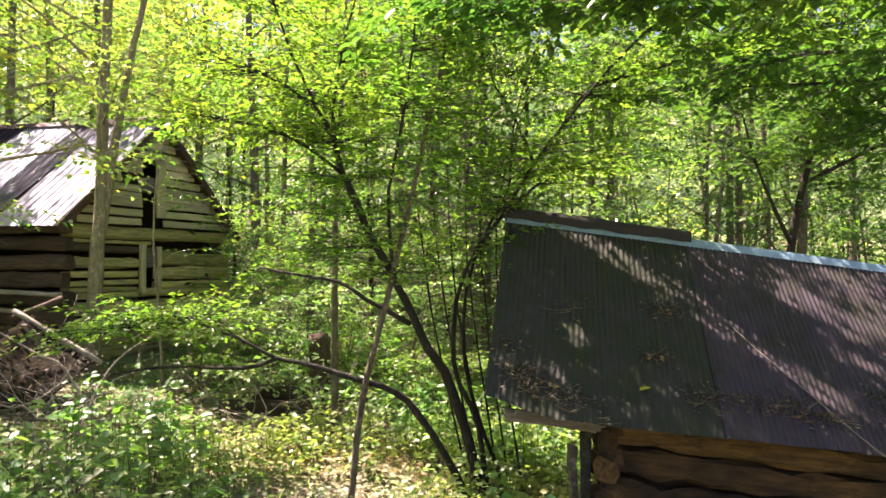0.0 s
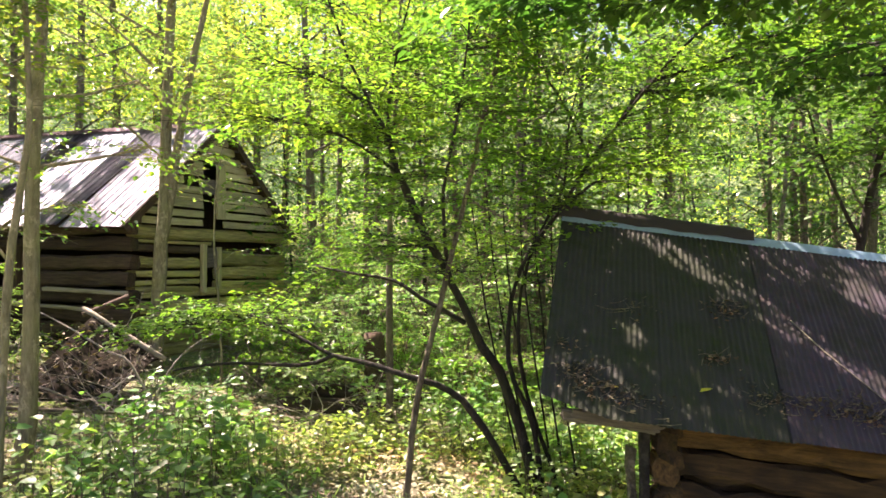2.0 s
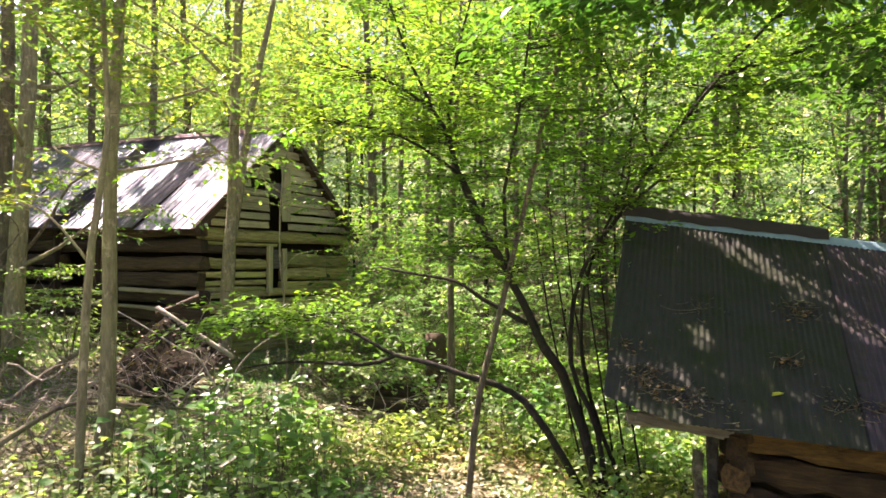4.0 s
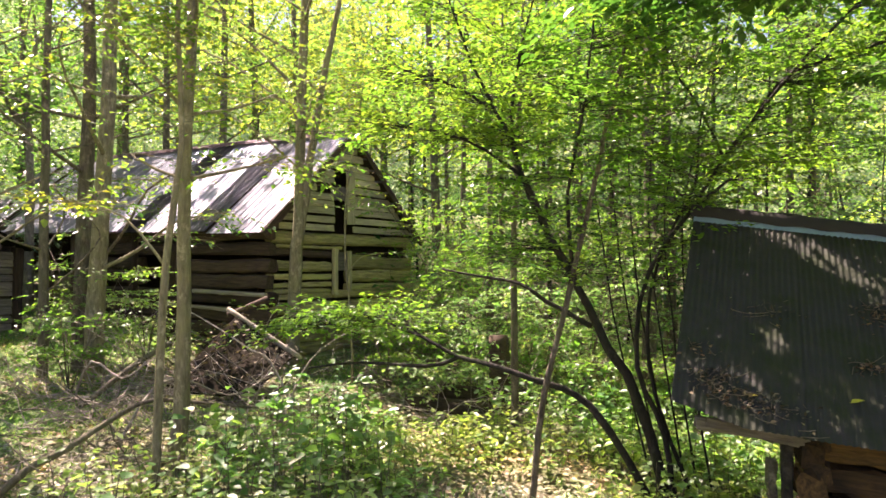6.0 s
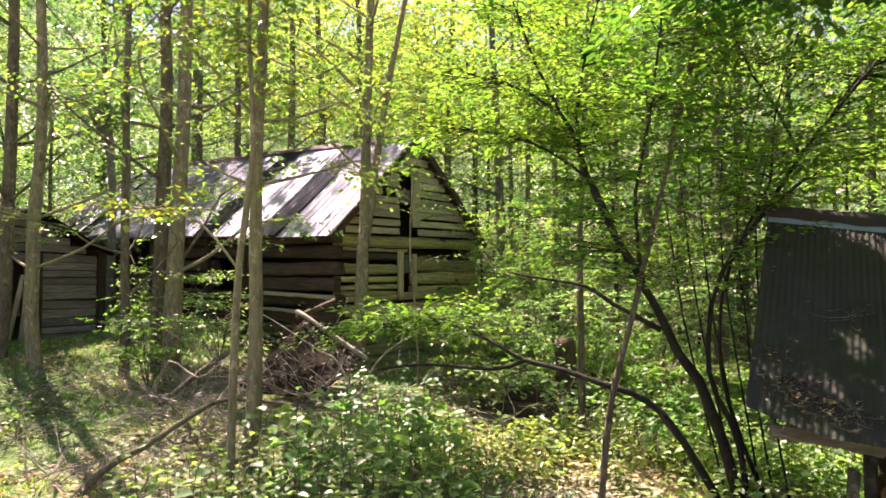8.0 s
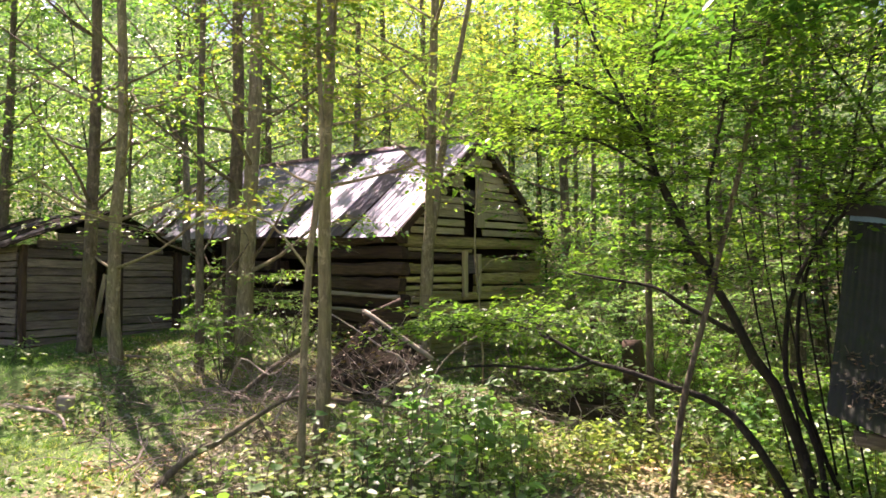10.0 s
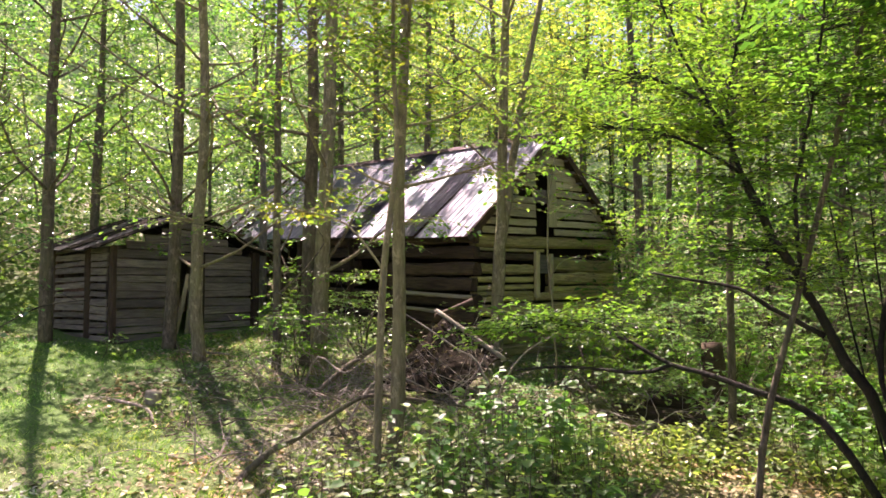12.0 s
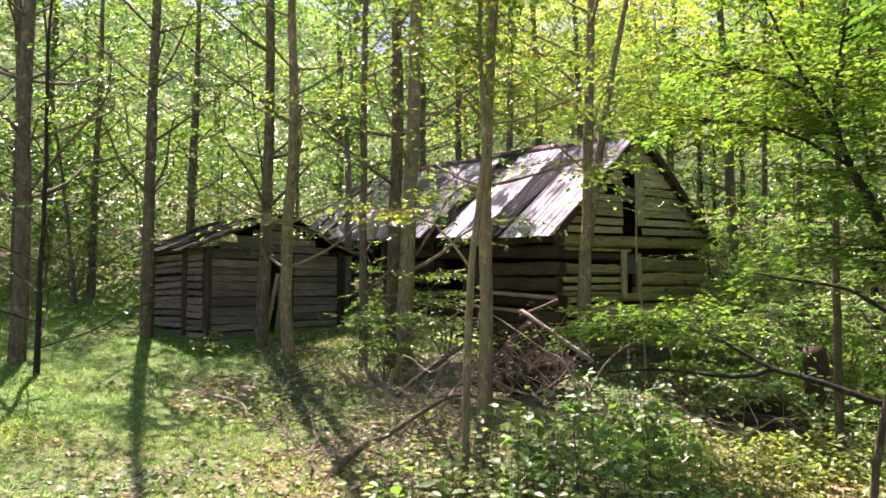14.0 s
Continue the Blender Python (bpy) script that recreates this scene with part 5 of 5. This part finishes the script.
def build_far_woods():
    """Leafy understorey and crowns beyond the single trees, filling the slope behind."""
    for name, label, mat, seed, count, near, far, low, high, size, turn in (
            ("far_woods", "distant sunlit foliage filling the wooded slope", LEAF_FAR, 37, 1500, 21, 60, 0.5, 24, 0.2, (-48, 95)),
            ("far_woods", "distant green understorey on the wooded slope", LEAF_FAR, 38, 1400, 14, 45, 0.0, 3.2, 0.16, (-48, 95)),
            ("far_woods", "shady green understorey beyond the lean-to", LEAF_TREE, 41, 750, 17, 34, 0.0, 4.5, 0.13, (36, 78)),
            ("far_woods", "distant yellow crowns coloured as if sunlit on the wooded slope", LEAF_PAINTED_SUN, 39, 360, 24, 60, 3, 24, 0.22, (-30, 38)),
            ("far_woods", "yellow-green crowns coloured as if sunlit above and behind the barn", LEAF_PAINTED_SUN, 43, 620, 20, 40, 4.5, 20, 0.16, (6, 36))):
        rng = np.random.default_rng(seed)
        cs = []
        n = 0
        while n < count:
            a, d = radians(rng.uniform(*turn)), rng.uniform(near, far)
            x, y = -math.sin(a) * d, math.cos(a) * d
            if -16 < x < -3.8 and 6 < y < 22 or not clear_of(x, y):
                continue
            n += 1
            top = min(high, 0.46 * math.hypot(x, y) + 2.5 - height(x, y))
            z = height(x, y) + low + (top - low) * rng.random() ** 0.95
            k = int(rng.integers(40, 75))
            r = rng.uniform(0.5, 1.3) * (1 if high > 5 else 0.7)
            cs.append(np.array((x, y, z)) + rng.normal(0, 1, (k, 3)) * (r, r, 0.32 * r))
        cs = np.concatenate(cs)
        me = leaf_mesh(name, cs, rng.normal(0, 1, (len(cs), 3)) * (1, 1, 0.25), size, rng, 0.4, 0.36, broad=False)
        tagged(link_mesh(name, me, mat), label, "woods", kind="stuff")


build_far_woods()
def build_broad_plants():
    """Broad-leaved seedlings standing above the rest of the undergrowth."""
    rng = np.random.default_rng(71)
    cs, ds = [], []
    stems = Geo()
    n = 0
    while n < 430:
        x, y = in_view(rng, 4.5, 12)
        if not clear_of(x, y) or x < -3.6 or noise.noise(Vector((x * 0.4, y * 0.4, 31))) < 0.0:
            continue
        n += 1
        z, tall = height(x, y), rng.uniform(0.2, 0.9)
        top = Vector((x + rng.normal(0, 0.08), y + rng.normal(0, 0.08), z + tall))
        stems.tube([(x, y, z - 0.02), tuple(Vector((x, y, z)).lerp(top, 0.6)), tuple(top)], [0.005, 0.004, 0.002], 3, cap=False)
        for k in range(int(rng.integers(6, 12))):
            v, f = rng.uniform(0, 6.28), rng.uniform(0.45, 1.0)
            q = Vector((x, y, z)).lerp(top, f)
            s = rng.uniform(0.02, 0.10)
            cs.append((q.x + math.cos(v) * s, q.y + math.sin(v) * s, q.z))
            ds.append((math.cos(v), math.sin(v), rng.normal(-0.1, 0.15)))
    ob = thing("broad_undergrowth", "broad-leaved green seedlings above the forest floor", "undergrowth", (0, 0, 0), kind="stuff")
    link_mesh("leaves", leaf_mesh("leaves", cs, ds, 0.105, rng, 0.28, 0.36), LEAF_LOW, ob)
    link_mesh("stems", stems.mesh("stems"), BARK, ob)


build_broad_plants()
build_undergrowth()
build_grass()
build_litter()
LOW = [(-2.6, 9.6, 0.7), (-3.5, 10.4, 1.0), (-1.2, 10.8, 1.2), (-2.6, 11.8, 1.5), (-3.6, 12.8, 1.8), (0.0, 9.8, 1.0), (-0.6, 12.2, 1.6), (-7.0, 7.9, 1.1), (-7.9, 9.3, 1.7), (-7.2, 9.7, 1.3),
       (-2.2, 14.0, 2.2), (-4.2, 15.5, 2.4), (1.2, 11.5, 1.6), (2.4, 13.2, 2.0), (4.6, 12.4, 2.0), (6.2, 10.8, 1.8), (-14.8, 9.2, 1.6), (-17, 8.4, 1.8), (-2.2, 10.9, 1.5), (-1.7, 12.2, 2.8), (-3.0, 13.6, 3.2), (-0.7, 11.0, 2.1), (-0.2, 13.0, 2.9), (-3.3, 11.4, 0.9)]
for n, (x, y, tall) in enumerate(LOW):
    rng_ = random.Random(300 + n)
    st = []
    b_ = Vector(on(x, y, -0.05))
    for s in range(5):
        w = s * 1.257 + rng_.uniform(-0.4, 0.4)
        e = Vector((math.cos(w), math.sin(w), 0)) * tall * rng_.uniform(0.3, 0.7)
        st.append(([b_, b_ + e * 0.4 + Vector((0, 0, tall * 0.5)), b_ + e + Vector((0, 0, tall * rng_.uniform(0.8, 1.1)))], 0.013, 0.004))
    plant("shrub", "leafy green shrub growing from the forest floor", "shrub", on(x, y), st, LEAF if n % 3 else LEAF_LOW, 0.06, 80 if tall < 2 else 150, 0.5 if tall < 2 else 0.65, 19, 300 + n, BARK, first=0.3, group="shrubs", sides=5)


# ---------------------------------------------------------------- fallen wood
def fallen(name, label, pts, r0, r1, mat, seed, category="branch", group=""):
    g = Geo()
    b = Vector(pts[0])
    path = [q - b for q in smooth_path(pts)]
    g.tube(path, taper(len(path), r0, r1), 7, 0.12, random.Random(seed))
    ob = link_mesh(name, g.mesh(name), mat)
    ob.location = b
    return tagged(ob, label, category, group)


fallen("fallen_branch", "long crooked dead branch propped over the grass", [(-4.84, 4.5, 0.6), (-4.72, 4.85, 0.86), (-4.6, 5.16, 0.98), (-4.44, 5.5, 1.17), (-4.33, 5.86, 1.28), (-4.04, 6.18, 1.23), (-3.64, 6.65, 1.12)], 0.036, 0.014, BARK, 2)
fallen("fallen_pole", "pale broken pole leaning from the barn corner", [(-5.75, 9.62, 2.0), (-5.2, 9.6, 1.68), (-4.55, 9.6, 1.3)], 0.038, 0.034, PALE_WOOD, 3)
fallen("fallen_pole", "short broken pole leaning on the barn wall", [(-5.8, 9.7, 1.9), (-5.35, 10.1, 2.14)], 0.04, 0.05, LOG_BROWN, 4)
fallen("fallen_pole", "grey bent pole lying towards the barn", [(-5.49, 7.82, 1.64), (-5.8, 7.5, 1.35), (-6.13, 7.09, 0.95)], 0.035, 0.03, BARK, 5)


def build_collapsed_sheet():
    bm = bmesh.new()
    vs = [bm.verts.new(v) for v in ((-5.6, 9.6, 1.85), (-4.7, 9.8, 1.32), (-4.65, 8.3, 0.92), (-5.5, 7.8, 1.08))]
    bm.faces.new(vs)
    bmesh.ops.subdivide_edges(bm, edges=bm.edges[:], cuts=9, use_grid_fill=True)
    for v in bm.verts:
        v.co += Vector((0.05 * noise.noise(v.co * 3), 0.05 * noise.noise(v.co * 3 + Vector((5, 0, 0))), 0.06 * noise.noise(v.co * 1.6) + 0.05 * noise.noise(v.co * 5)))
    bmesh.ops.solidify(bm, geom=bm.faces[:], thickness=0.03)
    me = bpy.data.meshes.new("collapsed_sheet")
    bm.to_mesh(me)
    bm.free()
    tagged(link_mesh("collapsed_sheet", me, EARTH_PANEL), "sagging dirt-covered roof sheet fallen before the barn", "roof sheet")


build_collapsed_sheet()


def build_debris():
    """Dead leaves lying over the fallen sheet and round its foot."""
    rng = np.random.default_rng(66)
    cs = [(x, y, max(height(x, y), 0.92 + (y - 8.3) * 0.27 - (x + 4.65) * 0.62) + 0.05 + rng.uniform(0, 0.03)) for x, y in zip(rng.uniform(-5.6, -4.4, 320), rng.uniform(7.7, 9.8, 320))]
    me = leaf_mesh("leaf_debris", cs, rng.normal(0, 1, (320, 3)) * (1, 1, 0.2), 0.065, rng, 0.4)
    tagged(link_mesh("leaf_debris", me, DARK_LITTER), "brown dead leaves lying on a fallen sheet", "leaf litter", kind="stuff")


build_debris()


def build_brush():
    """Tangles of bare dead twigs over the ground before the barn."""
    spots = [(-5.3, 8.0, 0.9), (-6.1, 7.6, 0.8), (-4.5, 8.6, 0.8), (-3.6, 8.2, 0.7), (-5.9, 6.4, 0.6), (-2.4, 8.9, 0.7), (-7.0, 6.6, 0.5), (-1.6, 9.4, 0.8), (-6.6, 8.6, 0.9), (-3.0, 10.6, 1.0), (-4.2, 4.9, 0.5), (-5.2, 4.9, 0.6), (-4.9, 6.2, 0.7), (-4.0, 7.0, 0.7), (-3.3, 6.2, 0.5), (-6.4, 5.4, 0.5), (-5.6, 7.2, 0.8), (-7.3, 7.6, 0.7), (-2.9, 12.6, 1.6), (-2.2, 13.4, 1.7), (-3.6, 13.6, 1.7), (-1.4, 12.4, 1.4), (-4.6, 7.9, 1.0), (-6.0, 8.2, 1.1), (-7.9, 7.1, 0.7)]
    for n, (x, y, s) in enumerate(spots):
        rng = random.Random(500 + n)
        g = Geo()
        b = Vector(on(x, y))
        for _ in range(24):
            w = rng.uniform(0, 6.28)
            p = Vector((rng.uniform(-s, s) * 0.6, rng.uniform(-s, s) * 0.6, 0.02))
            d = Vector((math.cos(w), math.sin(w), rng.uniform(0.1, 1.1))).normalized()
            l = s * rng.uniform(0.7, 1.9)
            pts = [p]
            for _k in range(5):
                d = (d + Vector((rng.uniform(-0.4, 0.4), rng.uniform(-0.4, 0.4), rng.uniform(-0.45, 0.2)))).normalized()
                pts.append(pts[-1] + d * l / 5)
            r = rng.uniform(0.004, 0.011)
            g.tube(pts, taper(6, r, 0.002), 4, cap=False)
            for _k in range(2):
                i = rng.randint(1, 4)
                e = (d + Vector((rng.uniform(-1, 1), rng.uniform(-1, 1), rng.uniform(-0.2, 0.6)))).normalized() * l * 0.35
                g.tube([pts[i], pts[i] + e * 0.5, pts[i] + e + Vector((0, 0, -0.03))], [r * 0.5, r * 0.4, 0.0015], 3, cap=False)
        ob = link_mesh("dead_brush", g.mesh("dead_brush"), DEADWOOD if n % 3 else BARK)
        ob.location = b
        tagged(ob, "tangle of bare dead twigs on the forest floor", "dead brush", group="dead brush")


build_brush()

# two dark logs added in place of a brown shadowed patch under the bush
fallen("fallen_log", "added dark log standing in for brown shadow under the bush", [(-2.9, 9.3, 0.72), (-2.2, 9.5, 0.68), (-1.45, 9.75, 0.6)], 0.14, 0.12, LOG_BROWN, 9, "log", "rotting logs")
fallen("fallen_log", "added dark log standing in for brown shadow under the bush", [(-2.6, 9.95, 0.8), (-1.9, 10.0, 0.78), (-1.1, 10.2, 0.7)], 0.15, 0.13, LOG_BROWN, 10, "log", "rotting logs")
fallen("stump", "dark rotten broken stump among the undergrowth", [(-1.79, 10.35, 0.5), (-1.78, 10.35, 1.1), (-1.8, 10.36, 1.62)], 0.19, 0.14, LOG_BROWN, 11, "stump")
fallen("stump", "low grey weathered stump on the grass", [(-7.49, 5.82, 0.85), (-7.49, 5.82, 1.0), (-7.48, 5.82, 1.09)], 0.12, 0.10, PALE_WOOD, 12, "stump")
fallen("fallen_branch", "thin grey branch lying on the grass", [(-8.3, 5.6, 0.98), (-7.8, 5.5, 1.0), (-7.2, 5.5, 0.96), (-6.7, 5.2, 0.9)], 0.03, 0.012, DEADWOOD, 13)
fallen("fallen_branch", "thin grey branch lying before the lean-to", [(-10.0, 8.1, 1.33), (-9.4, 8.0, 1.32), (-8.8, 8.3, 1.27)], 0.035, 0.015, DEADWOOD, 14)

for n, pts in enumerate((
        [(-5.46, 7.75, 2.16), (-5.09, 7.76, 2.0), (-4.65, 7.69, 1.8), (-4.28, 7.66, 1.6), (-4.03, 7.69, 1.45), (-3.6, 7.6, 0.75)],
        [(-5.0, 6.3, 0.74), (-4.83, 6.61, 1.26), (-4.68, 6.96, 1.33), (-4.33, 7.29, 1.12), (-4.13, 7.74, 1.28), (-4.09, 7.99, 1.53)],
        [(-3.8, 7.4, 0.66), (-3.74, 7.72, 1.16), (-3.66, 7.98, 1.46), (-3.54, 8.25, 1.64), (-3.35, 8.54, 1.79)],
        [(-6.5, 7.4, 0.95), (-6.19, 7.32, 1.45), (-5.68, 7.22, 1.28), (-5.33, 7.23, 1.48), (-5.04, 7.44, 1.67)])):
    fallen("dead_branch", "pale curved dead branch caught in the brush", pts[::-1] if n == 0 else pts, 0.016, 0.006, DEADWOOD, 60 + n, "branch", "dead branches")
